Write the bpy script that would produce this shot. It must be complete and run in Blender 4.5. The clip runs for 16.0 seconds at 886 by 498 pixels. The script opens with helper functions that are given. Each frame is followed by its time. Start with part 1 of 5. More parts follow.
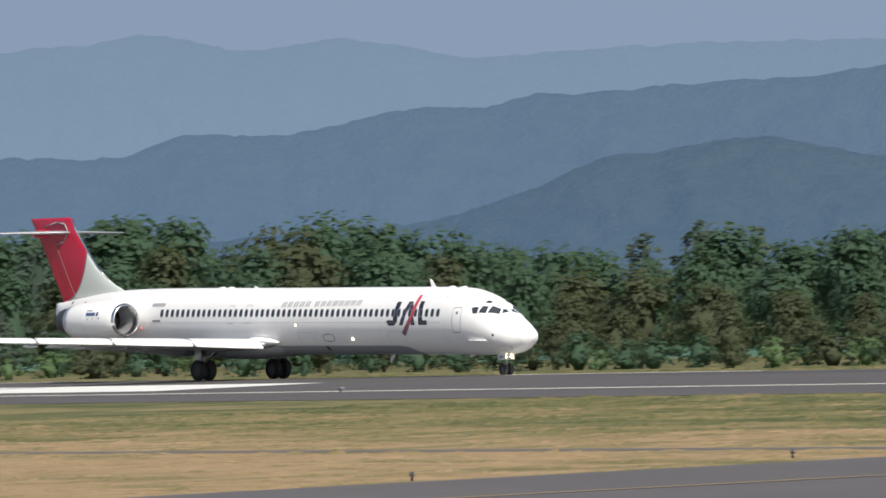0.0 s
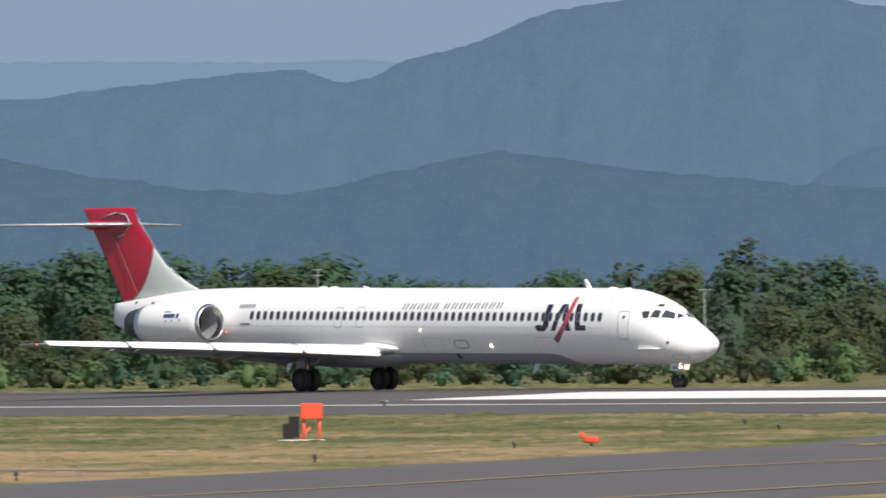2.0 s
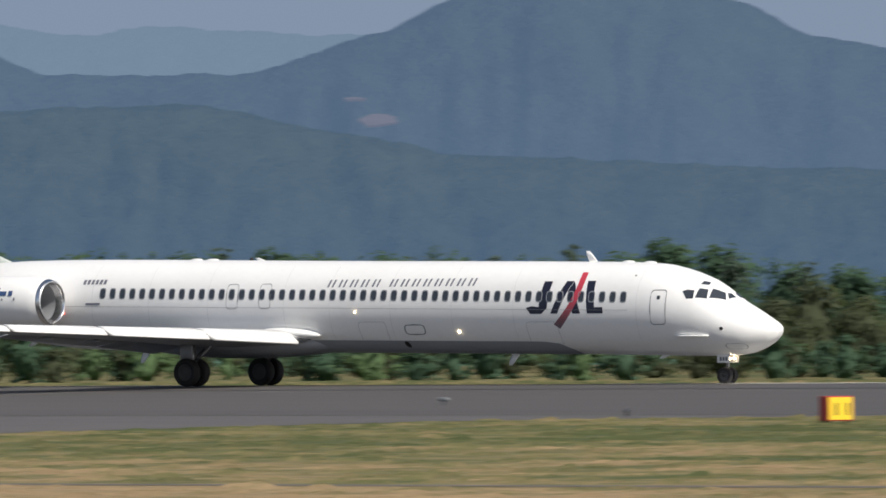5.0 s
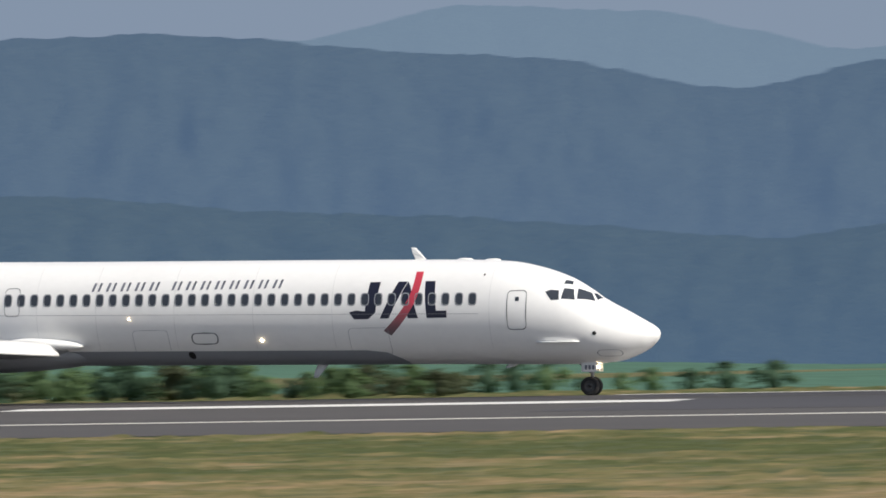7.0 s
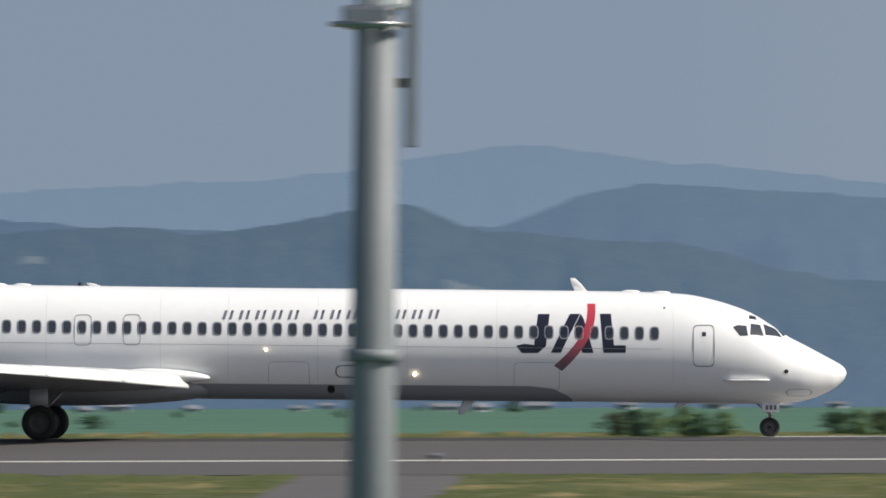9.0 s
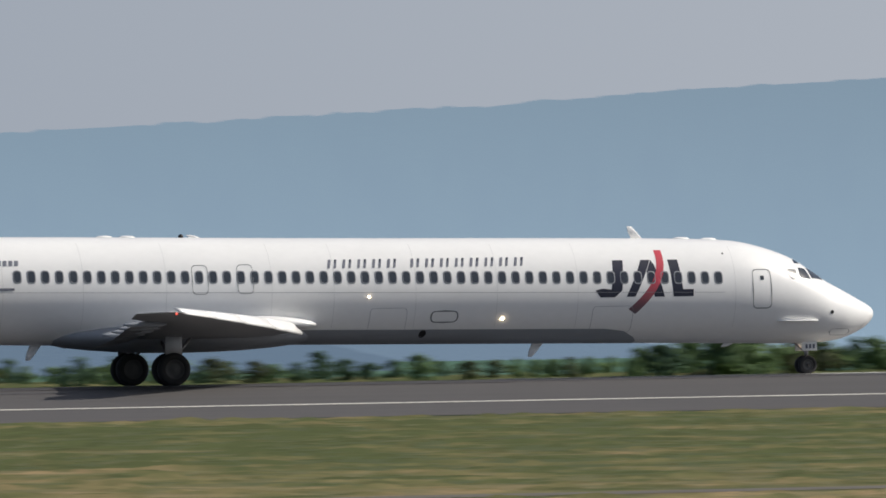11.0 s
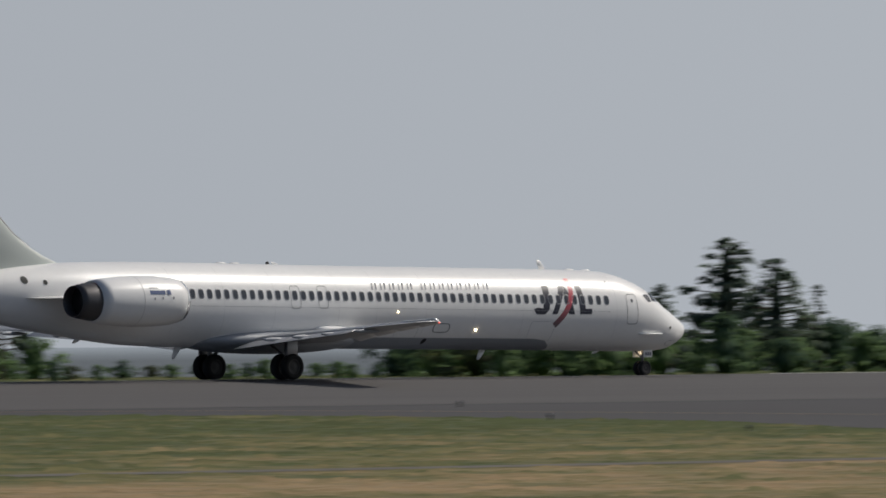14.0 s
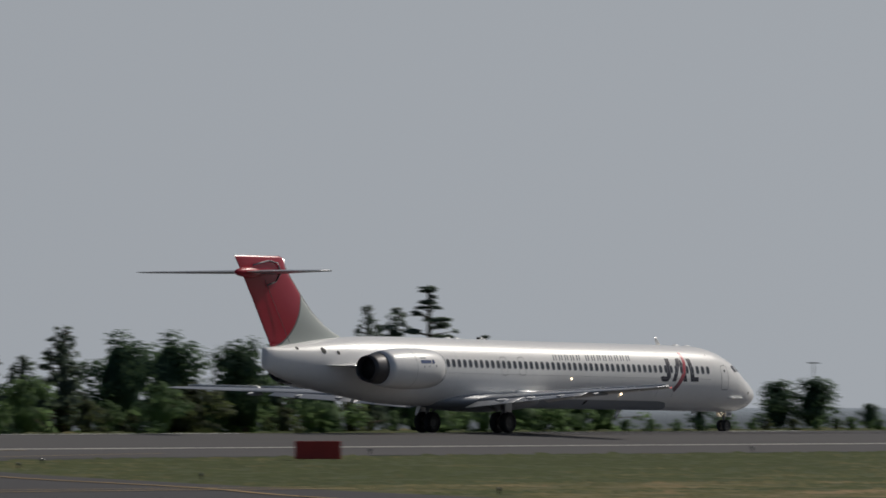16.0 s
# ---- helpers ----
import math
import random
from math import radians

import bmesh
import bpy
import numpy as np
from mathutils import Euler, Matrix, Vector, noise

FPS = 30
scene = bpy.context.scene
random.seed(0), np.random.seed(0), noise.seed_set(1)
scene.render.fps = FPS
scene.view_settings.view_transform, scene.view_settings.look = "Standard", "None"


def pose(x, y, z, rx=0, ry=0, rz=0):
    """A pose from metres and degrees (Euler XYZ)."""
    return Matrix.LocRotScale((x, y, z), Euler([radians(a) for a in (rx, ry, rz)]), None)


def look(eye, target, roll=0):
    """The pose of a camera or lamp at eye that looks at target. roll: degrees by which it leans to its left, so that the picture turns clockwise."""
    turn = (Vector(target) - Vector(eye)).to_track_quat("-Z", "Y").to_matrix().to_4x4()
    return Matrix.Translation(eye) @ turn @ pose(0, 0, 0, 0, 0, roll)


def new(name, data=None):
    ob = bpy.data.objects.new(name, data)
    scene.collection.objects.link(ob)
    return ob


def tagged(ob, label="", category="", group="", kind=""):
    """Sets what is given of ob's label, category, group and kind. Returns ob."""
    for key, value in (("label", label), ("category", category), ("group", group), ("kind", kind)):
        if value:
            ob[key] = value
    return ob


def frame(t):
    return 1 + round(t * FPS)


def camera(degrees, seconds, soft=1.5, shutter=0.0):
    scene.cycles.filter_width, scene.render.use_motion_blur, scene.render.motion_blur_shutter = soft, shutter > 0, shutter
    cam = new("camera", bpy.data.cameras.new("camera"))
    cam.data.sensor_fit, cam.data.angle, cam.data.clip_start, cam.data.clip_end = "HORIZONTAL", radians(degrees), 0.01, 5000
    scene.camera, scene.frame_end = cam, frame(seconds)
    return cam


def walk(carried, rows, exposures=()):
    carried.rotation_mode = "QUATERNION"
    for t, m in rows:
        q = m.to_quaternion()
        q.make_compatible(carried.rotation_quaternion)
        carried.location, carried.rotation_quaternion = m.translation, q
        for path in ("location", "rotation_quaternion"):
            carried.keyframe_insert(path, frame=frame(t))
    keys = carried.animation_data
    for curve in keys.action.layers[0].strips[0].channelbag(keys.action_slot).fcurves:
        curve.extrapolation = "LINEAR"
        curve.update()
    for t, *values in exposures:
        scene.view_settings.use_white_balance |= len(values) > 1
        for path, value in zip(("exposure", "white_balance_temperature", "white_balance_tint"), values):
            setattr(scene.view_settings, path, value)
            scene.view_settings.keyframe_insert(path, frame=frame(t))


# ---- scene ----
# Runway along x, camera on the terminal side at the origin, y away from it, z = 0 at the runway crown.
EYE_Z = 1.94
RUN_Y = 305.94
TURNS = [  # seconds, bearing from +y to +x, tilt, lean
    (0, -52.346, 0.553, -1.220),
    (0.5, -51.309, 0.620, -0.738),
    (1, -50.120, 0.625, -0.790),
    (1.5, -48.470, 0.826, -0.636),
    (2, -47.636, 0.612, -0.701),
    (2.5, -46.004, 0.573, -1.031),
    (3, -44.189, 0.568, -1.292),
    (3.5, -42.031, 0.532, -1.255),
    (4, -39.914, 0.458, -0.856),
    (4.5, -36.872, 0.488, -0.529),
    (5, -34.189, 0.528, -0.437),
    (7.5, -15.187, 0.635, -1.016),
    (8, -11.351, 0.726, -0.848),
    (8.5, -6.862, 0.691, -0.531),
    (9, -1.795, 0.789, -0.184),
    (11.5, 22.501, 0.502, -1.004),
    (12, 27.040, 0.702, -0.835),
    (12.5, 31.122, 0.736, -0.632),
    (13, 35.154, 0.337, -1.168),
    (13.5, 38.698, 0.442, -1.578),
    (14, 42.476, 0.515, -0.398),
    (14.5, 45.254, 0.753, -0.838),
    (15, 47.503, 0.885, -0.660),
    (15.5, 50.158, 1.000, 0.411),
    (16, 52.406, 0.897, 0.022)]
cam = camera(5.387, 16.0, 1.6, 0.25)
walk(cam, [(t, pose(0, 0, EYE_Z, 90 + tilt, 0, -bearing) @ pose(0, 0, 0, 0, 0, lean)) for t, bearing, tilt, lean in TURNS],
     [(0, 0.20), (2, 0.27), (2.6, 0.24), (3.5, -0.02), (5, 0.0), (9, 0.0), (11.5, -0.42), (12.5, -0.78), (13, -0.76), (13.5, -0.72), (14.5, -0.82), (16, -1.12)])

# ---- world and sun ----
SUN_EL, SUN_AZ = 42.0, 103.0   # elevation, bearing from +y to +x
sun_dir = Vector((math.sin(radians(SUN_AZ)) * math.cos(radians(SUN_EL)), math.cos(radians(SUN_AZ)) * math.cos(radians(SUN_EL)), math.sin(radians(SUN_EL))))
world = bpy.data.worlds.new("hazy_sky")
scene.world = world
world.use_nodes = True
wn, wl = world.node_tree.nodes, world.node_tree.links
wn.clear()
w_out, w_bg = wn.new("ShaderNodeOutputWorld"), wn.new("ShaderNodeBackground")
sky = wn.new("ShaderNodeTexSky")
sky.sky_type, sky.sun_disc = "NISHITA", False
sky.sun_elevation, sky.sun_rotation = radians(SUN_EL), radians(SUN_AZ)
sky.air_density, sky.dust_density, sky.altitude = 1.0, 3.0, 200
sky_dim = wn.new("ShaderNodeVectorMath"); sky_dim.operation = "SCALE"; sky_dim.inputs["Scale"].default_value = 0.085
wl.new(sky.outputs[0], sky_dim.inputs[0])
tc, sep = wn.new("ShaderNodeTexCoord"), wn.new("ShaderNodeSeparateXYZ")
wl.new(tc.outputs["Generated"], sep.inputs[0])
side = wn.new("ShaderNodeMapRange")
side.inputs[1].default_value, side.inputs[2].default_value = -0.8, 0.85
wl.new(sep.outputs[0], side.inputs[0])
haze = wn.new("ShaderNodeValToRGB")
haze.color_ramp.elements[0].color = (0.225, 0.292, 0.405, 1)
haze.color_ramp.elements[1].color = (0.78, 0.835, 0.905, 1)
mid_el = haze.color_ramp.elements.new(0.48); mid_el.color = (0.240, 0.300, 0.390, 1)
hi_el = haze.color_ramp.elements.new(0.72); hi_el.color = (0.495, 0.535, 0.60, 1)
bright_el = haze.color_ramp.elements.new(0.80); bright_el.color = (0.58, 0.626, 0.694, 1)
wl.new(side.outputs[0], haze.inputs[0])
up_f = wn.new("ShaderNodeMapRange")
up_f.interpolation_type = "SMOOTHSTEP"
up_f.inputs[1].default_value, up_f.inputs[2].default_value = 0.03, 0.30
wl.new(sep.outputs[2], up_f.inputs[0])
w_mix = wn.new("ShaderNodeMix"); w_mix.data_type = "RGBA"
wl.new(up_f.outputs[0], w_mix.inputs[0]); wl.new(haze.outputs[0], w_mix.inputs[6]); wl.new(sky_dim.outputs[0], w_mix.inputs[7])
wl.new(w_mix.outputs[2], w_bg.inputs[0]); wl.new(w_bg.outputs[0], w_out.inputs[0])
sun = new("sun", bpy.data.lights.new("sun", "SUN"))
sun.data.energy, sun.data.angle, sun.data.color = 4.4, radians(0.6), (1.0, 0.95, 0.87)
sun.matrix_world = look(sun_dir * 100, (0, 0, 0))


# ---- materials ----
def mat(name, color, rough=0.6, metal=0.0, vary=0.12, size=3.0, fine=0.0, bump=0.0, stretch=(1, 1, 1), island=0.0, per_object=0.0, spec=0.5, coat=0.0):
    """A surface with broad and fine variation of its colour, and some relief. size: metres of the broad variation."""
    m = bpy.data.materials.new(name)
    m.use_nodes = True
    n, l = m.node_tree.nodes, m.node_tree.links
    b = n["Principled BSDF"]
    b.inputs["Roughness"].default_value, b.inputs["Metallic"].default_value = rough, metal
    b.inputs["Specular IOR Level"].default_value, b.inputs["Coat Weight"].default_value = spec, coat
    b.inputs["Coat Roughness"].default_value = 0.12
    geo, mp = n.new("ShaderNodeTexCoord"), n.new("ShaderNodeMapping")
    mp.inputs["Scale"].default_value = stretch
    l.new(geo.outputs["Object"], mp.inputs[0])
    broad, grain = n.new("ShaderNodeTexNoise"), n.new("ShaderNodeTexNoise")
    broad.inputs["Scale"].default_value, broad.inputs["Detail"].default_value = 1 / size, 5
    grain.inputs["Scale"].default_value, grain.inputs["Detail"].default_value = 9 / size, 4
    l.new(mp.outputs[0], broad.inputs[0]); l.new(mp.outputs[0], grain.inputs[0])
    amount = n.new("ShaderNodeMath"); amount.operation = "MULTIPLY_ADD"
    l.new(broad.outputs[0], amount.inputs[0]); amount.inputs[1].default_value, amount.inputs[2].default_value = 2 * vary, 1 - vary
    fine_n = n.new("ShaderNodeMath"); fine_n.operation = "MULTIPLY_ADD"
    l.new(grain.outputs[0], fine_n.inputs[0]); fine_n.inputs[1].default_value = 2 * fine
    l.new(amount.outputs[0], fine_n.inputs[2])
    last = fine_n.outputs[0]
    for share, node, out in ((island, "ShaderNodeNewGeometry", "Random Per Island"), (per_object, "ShaderNodeObjectInfo", "Random")):
        if share:
            rnd, add = n.new(node), n.new("ShaderNodeMath")
            add.operation = "MULTIPLY_ADD"
            l.new(rnd.outputs[out], add.inputs[0]); add.inputs[1].default_value = share
            l.new(last, add.inputs[2]); last = add.outputs[0]
    tint = n.new("ShaderNodeVectorMath"); tint.operation = "SCALE"
    tint.inputs[0].default_value = color[:3]
    l.new(last, tint.inputs["Scale"]); l.new(tint.outputs[0], b.inputs["Base Color"])
    if bump:
        bp = n.new("ShaderNodeBump"); bp.inputs["Strength"].default_value = bump; bp.inputs["Distance"].default_value = 0.05
        l.new(grain.outputs[0], bp.inputs["Height"]); l.new(bp.outputs[0], b.inputs["Normal"])
    return m


def glow(name, color, strength):
    m = bpy.data.materials.new(name)
    m.use_nodes = True
    b = m.node_tree.nodes["Principled BSDF"]
    b.inputs["Base Color"].default_value = (*color, 1)
    b.inputs["Emission Color"].default_value, b.inputs["Emission Strength"].default_value = (*color, 1), strength
    return m


def painted_haze_mat(name, color, air, share, size, relief=0.35, lift=0.0, height=70.0, valley=1.12, sunward=0.0):
    """A forested slope far off: sunlit woods with a rough canopy. Haze is painted in as emission (air), denser in the
    valleys (lift) and brighter sunward.
    """
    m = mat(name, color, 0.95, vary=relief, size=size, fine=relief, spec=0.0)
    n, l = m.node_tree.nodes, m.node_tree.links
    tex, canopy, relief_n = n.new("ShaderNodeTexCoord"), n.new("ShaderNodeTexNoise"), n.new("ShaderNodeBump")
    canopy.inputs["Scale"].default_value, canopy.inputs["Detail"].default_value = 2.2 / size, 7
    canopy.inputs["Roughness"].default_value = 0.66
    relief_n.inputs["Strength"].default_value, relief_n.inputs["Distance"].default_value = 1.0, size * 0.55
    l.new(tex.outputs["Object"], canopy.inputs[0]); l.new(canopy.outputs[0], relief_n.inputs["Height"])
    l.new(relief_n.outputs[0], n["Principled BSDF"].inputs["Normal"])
    # haze goes into the colour: emission mixed over the lit surface
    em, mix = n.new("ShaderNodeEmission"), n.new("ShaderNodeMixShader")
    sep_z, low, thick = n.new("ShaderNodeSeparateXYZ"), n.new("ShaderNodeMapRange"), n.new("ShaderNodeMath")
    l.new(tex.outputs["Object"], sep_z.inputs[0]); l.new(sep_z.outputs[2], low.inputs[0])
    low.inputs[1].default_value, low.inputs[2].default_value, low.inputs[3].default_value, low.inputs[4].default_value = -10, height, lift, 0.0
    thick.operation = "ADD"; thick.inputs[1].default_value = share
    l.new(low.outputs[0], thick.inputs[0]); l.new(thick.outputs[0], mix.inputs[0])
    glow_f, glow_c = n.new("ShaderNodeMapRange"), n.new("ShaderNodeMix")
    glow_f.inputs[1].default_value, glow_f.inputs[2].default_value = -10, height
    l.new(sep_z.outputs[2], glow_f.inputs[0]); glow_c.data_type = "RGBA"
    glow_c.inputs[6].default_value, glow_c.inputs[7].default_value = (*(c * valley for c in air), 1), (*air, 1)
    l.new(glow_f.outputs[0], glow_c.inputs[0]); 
    # the sunward brightening of the haze is painted along x
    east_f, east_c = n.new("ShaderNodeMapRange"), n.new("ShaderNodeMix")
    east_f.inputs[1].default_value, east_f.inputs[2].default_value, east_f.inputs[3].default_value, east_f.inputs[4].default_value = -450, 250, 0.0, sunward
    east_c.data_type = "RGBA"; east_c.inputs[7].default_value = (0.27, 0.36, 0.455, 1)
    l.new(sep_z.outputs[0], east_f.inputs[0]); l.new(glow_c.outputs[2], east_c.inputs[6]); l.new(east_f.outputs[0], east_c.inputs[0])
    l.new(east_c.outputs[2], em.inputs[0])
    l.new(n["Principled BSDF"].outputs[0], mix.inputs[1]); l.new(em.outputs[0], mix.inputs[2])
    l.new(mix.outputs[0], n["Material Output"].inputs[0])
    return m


def link_bm(name, bm, material, smooth=True):
    me = bpy.data.meshes.new(name)
    bm.to_mesh(me)
    bm.free()
    for m in (material if isinstance(material, (list, tuple)) else [material]):
        me.materials.append(m)
    if smooth:
        me.polygons.foreach_set("use_smooth", [True] * len(me.polygons))
    return me


def part(name, bm, material, parent=None, label="", smooth=True, at=None):
    me = bm if isinstance(bm, bpy.types.Mesh) else link_bm(name, bm, material, smooth)
    ob = new(name, me)
    if parent:
        ob.parent = parent
    if at is not None:
        ob.matrix_basis = at
    return tagged(ob, label) if label else ob


def mesh_from(name, verts, faces, material, smooth=False):
    me = bpy.data.meshes.new(name)
    me.from_pydata([tuple(map(float, v)) for v in verts], [], faces)
    for m in (material if isinstance(material, (list, tuple)) else [material]):
        me.materials.append(m)
    if smooth:
        me.polygons.foreach_set("use_smooth", [True] * len(me.polygons))
    me.update()
    return me


def crown_core(reach, low, high, r):
    """The dense inner foliage of a crown, as uneven patches round the axis. reach(h): the crown's half width."""
    verts, faces, normals = [], [], []
    hs = np.linspace(low, high, 9)
    ring = [[Vector((reach(h) * q * math.cos(0.5236 * k), reach(h) * q * math.sin(0.5236 * k), h)) for k, q in enumerate([r.uniform(0.75, 1.1) for _ in range(12)])] for h in hs]
    for i in range(8):
        for k in range(12):
            quad = [ring[i][k], ring[i][(k + 1) % 12], ring[i + 1][(k + 1) % 12], ring[i + 1][k]]
            faces.append(tuple(range(len(verts), len(verts) + 4)))
            verts += quad
            normals += [Vector((p.x, p.y, (p.z - 0.4) * 0.6 + 0.05)).normalized() for p in quad]
    return verts, faces, normals


CORE = 96


def set_normals(me, normals):
    me.polygons.foreach_set("use_smooth", [True] * len(me.polygons))
    me.normals_split_custom_set_from_vertices(np.asarray(normals, dtype=np.float32).tolist())


def box(bm, x0, x1, y0, y1, z0, z1, bevel=0.0):
    r = bmesh.ops.create_cube(bm, size=1, matrix=Matrix.Translation(((x0 + x1) / 2, (y0 + y1) / 2, (z0 + z1) / 2)) @ Matrix.Diagonal((x1 - x0, y1 - y0, z1 - z0, 1)))
    if bevel:
        edges = {e for v in r["verts"] for e in v.link_edges}
        bmesh.ops.bevel(bm, geom=list(edges), offset=bevel, segments=2, affect="EDGES", profile=0.5)
    return bm


def rod(bm, a, b, r0, r1=None, n=12):
    a, b = Vector(a), Vector(b)
    d = b - a
    bmesh.ops.create_cone(bm, cap_ends=True, segments=n, radius1=r0, radius2=r0 if r1 is None else r1, depth=d.length,
                          matrix=Matrix.Translation((a + b) / 2) @ d.to_track_quat("Z", "Y").to_matrix().to_4x4())
    return bm


def tube(bm, rings, close_start=True, close_end=True):
    """A skin through rings of points."""
    rows = [[bm.verts.new(p) for p in ring] for ring in rings]
    k = len(rows[0])
    for a, b in zip(rows, rows[1:]):
        for i in range(k):
            bm.faces.new((a[i], a[(i + 1) % k], b[(i + 1) % k], b[i]))
    if close_start:
        bm.faces.new(rows[0][::-1])
    if close_end:
        bm.faces.new(rows[-1])
    bmesh.ops.recalc_face_normals(bm, faces=bm.faces[:])
    return bm

ASPHALT = mat("runway_asphalt", (0.068, 0.063, 0.061), 0.85, vary=0.24, size=26, fine=0.16, bump=0.15, stretch=(0.12, 1, 1))
ASPHALT_TAXI = mat("taxiway_asphalt", (0.079, 0.074, 0.073), 0.88, vary=0.18, size=14, fine=0.18, bump=0.15, stretch=(0.4, 0.6, 1))
ASPHALT_EAST = mat("dark_taxiway_asphalt", (0.046, 0.043, 0.044), 0.88, vary=0.15, size=14, fine=0.1, bump=0.15, stretch=(0.4, 0.6, 1))
RUBBER = mat("rubber_smear", (0.055, 0.052, 0.055), 0.7, vary=0.3, size=10, fine=0.2, stretch=(0.05, 1, 1))
WHITE_LINE = mat("white_marking", (0.66, 0.65, 0.62), 0.7, vary=0.12, size=4, fine=0.12)
SIDE_LINE = mat("worn_white_side_line", (0.50, 0.48, 0.43), 0.75, vary=0.2, size=5, fine=0.15)
YELLOW_LINE = mat("faded_yellow_marking", (0.30, 0.20, 0.085), 0.75, vary=0.25, size=3, fine=0.2)
DRAIN = mat("stained_drain_concrete", (0.10, 0.09, 0.075), 0.9, vary=0.3, size=3, fine=0.2)
CONCRETE = mat("concrete", (0.42, 0.40, 0.37), 0.85, vary=0.15, size=2, fine=0.15, bump=0.2)
GROUND = mat("far_fields", (0.060, 0.118, 0.084), 0.95, vary=0.5, size=18, fine=0.3, bump=0.3, stretch=(0.3, 1, 1), spec=0.1)


def grass_mat(name):
    """Summer grass: green patches and dry straw in drifts along the runway."""
    m = mat(name, (1, 1, 1), 0.9, vary=0.35, size=2.2, fine=0.35, island=0.25, spec=0.15, stretch=(0.3, 1, 1))
    n, l = m.node_tree.nodes, m.node_tree.links
    b = n["Principled BSDF"]
    old = b.inputs["Base Color"].links[0].from_socket
    tex, mp, noise_n, ramp, mul = n.new("ShaderNodeTexCoord"), n.new("ShaderNodeMapping"), n.new("ShaderNodeTexNoise"), n.new("ShaderNodeValToRGB"), n.new("ShaderNodeMix")
    mp.inputs["Scale"].default_value = (0.022, 0.075, 0)
    noise_n.inputs["Scale"].default_value, noise_n.inputs["Detail"].default_value, noise_n.inputs["Roughness"].default_value = 1.0, 9, 0.74
    l.new(tex.outputs["Object"], mp.inputs[0]); l.new(mp.outputs[0], noise_n.inputs[0])
    # grass nearer the drain is mown and dry
    sx, dry, add = n.new("ShaderNodeSeparateXYZ"), n.new("ShaderNodeMapRange"), n.new("ShaderNodeMath")
    l.new(tex.outputs["Object"], sx.inputs[0]); l.new(sx.outputs[1], dry.inputs[0])
    dry.inputs[1].default_value, dry.inputs[2].default_value, dry.inputs[3].default_value, dry.inputs[4].default_value = 178, 232, 0.13, -0.10
    east, add2 = n.new("ShaderNodeMapRange"), n.new("ShaderNodeMath")
    l.new(sx.outputs[0], east.inputs[0])
    east.inputs[1].default_value, east.inputs[2].default_value, east.inputs[3].default_value, east.inputs[4].default_value = -250, 200, 0.06, -0.07
    add.operation = add2.operation = "ADD"
    l.new(noise_n.outputs[0], add.inputs[0]); l.new(dry.outputs[0], add.inputs[1])
    l.new(add.outputs[0], add2.inputs[0]); l.new(east.outputs[0], add2.inputs[1])
    # tussocks a few metres across
    tuss, tmp, tadd = n.new("ShaderNodeTexNoise"), n.new("ShaderNodeMapping"), n.new("ShaderNodeMath")
    tmp.inputs["Scale"].default_value = (0.30, 0.22, 0)
    tuss.inputs["Scale"].default_value, tuss.inputs["Detail"].default_value, tuss.inputs["Roughness"].default_value = 1.0, 6, 0.7
    l.new(tex.outputs["Object"], tmp.inputs[0]); l.new(tmp.outputs[0], tuss.inputs[0])
    tadd.operation = "MULTIPLY_ADD"; tadd.inputs[1].default_value = 1.0
    tshift = n.new("ShaderNodeMath"); tshift.operation = "SUBTRACT"; tshift.inputs[1].default_value = 0.5
    l.new(tuss.outputs[0], tshift.inputs[0]); l.new(tshift.outputs[0], tadd.inputs[0]); l.new(add2.outputs[0], tadd.inputs[2])
    ramp.color_ramp.elements[0].position, ramp.color_ramp.elements[0].color = 0.36, (0.053, 0.063, 0.025, 1)
    ramp.color_ramp.elements[1].position, ramp.color_ramp.elements[1].color = 0.70, (0.205, 0.147, 0.082, 1)
    e = ramp.color_ramp.elements.new(0.52); e.color = (0.110, 0.099, 0.045, 1)
    l.new(tadd.outputs[0], ramp.inputs[0])
    mul.data_type, mul.blend_type = "RGBA", "MULTIPLY"
    mul.inputs[0].default_value = 1
    l.new(ramp.outputs[0], mul.inputs[6]); l.new(old, mul.inputs[7]); l.new(mul.outputs[2], b.inputs["Base Color"])
    return m


GRASS = grass_mat("summer_grass")
# Broadleaf and conifer bases are lifted and blued to stand for haze.
LEAF = mat("broadleaf_foliage", (0.062, 0.108, 0.070), 0.8, vary=0.25, size=2.5, fine=0.1, island=0.22, per_object=0.25, spec=0.15)
LEAF_OLIVE = mat("olive_foliage", (0.080, 0.094, 0.056), 0.8, vary=0.25, size=2.5, fine=0.1, island=0.22, per_object=0.3, spec=0.15)
NEEDLE = mat("conifer_foliage", (0.076, 0.106, 0.084), 0.8, vary=0.25, size=2, fine=0.1, island=0.25, per_object=0.3, spec=0.15)
LEAF_FRESH = mat("fresh_green_shrub_foliage", (0.105, 0.160, 0.080), 0.8, vary=0.25, size=1.5, fine=0.1, island=0.25, per_object=0.25, spec=0.15)
for leaf_m, through_c in ((LEAF, (0.13, 0.20, 0.10, 1)), (LEAF_OLIVE, (0.12, 0.15, 0.06, 1)), (NEEDLE, (0.17, 0.22, 0.15, 1)), (LEAF_FRESH, (0.20, 0.30, 0.13, 1))):
    ln, ll = leaf_m.node_tree.nodes, leaf_m.node_tree.links
    thin, both = ln.new("ShaderNodeBsdfTranslucent"), ln.new("ShaderNodeMixShader")
    thin.inputs[0].default_value = through_c
    both.inputs[0].default_value = 0.54
    ll.new(ln["Principled BSDF"].outputs[0], both.inputs[1]); ll.new(thin.outputs[0], both.inputs[2])
    ll.new(both.outputs[0], ln["Material Output"].inputs[0])
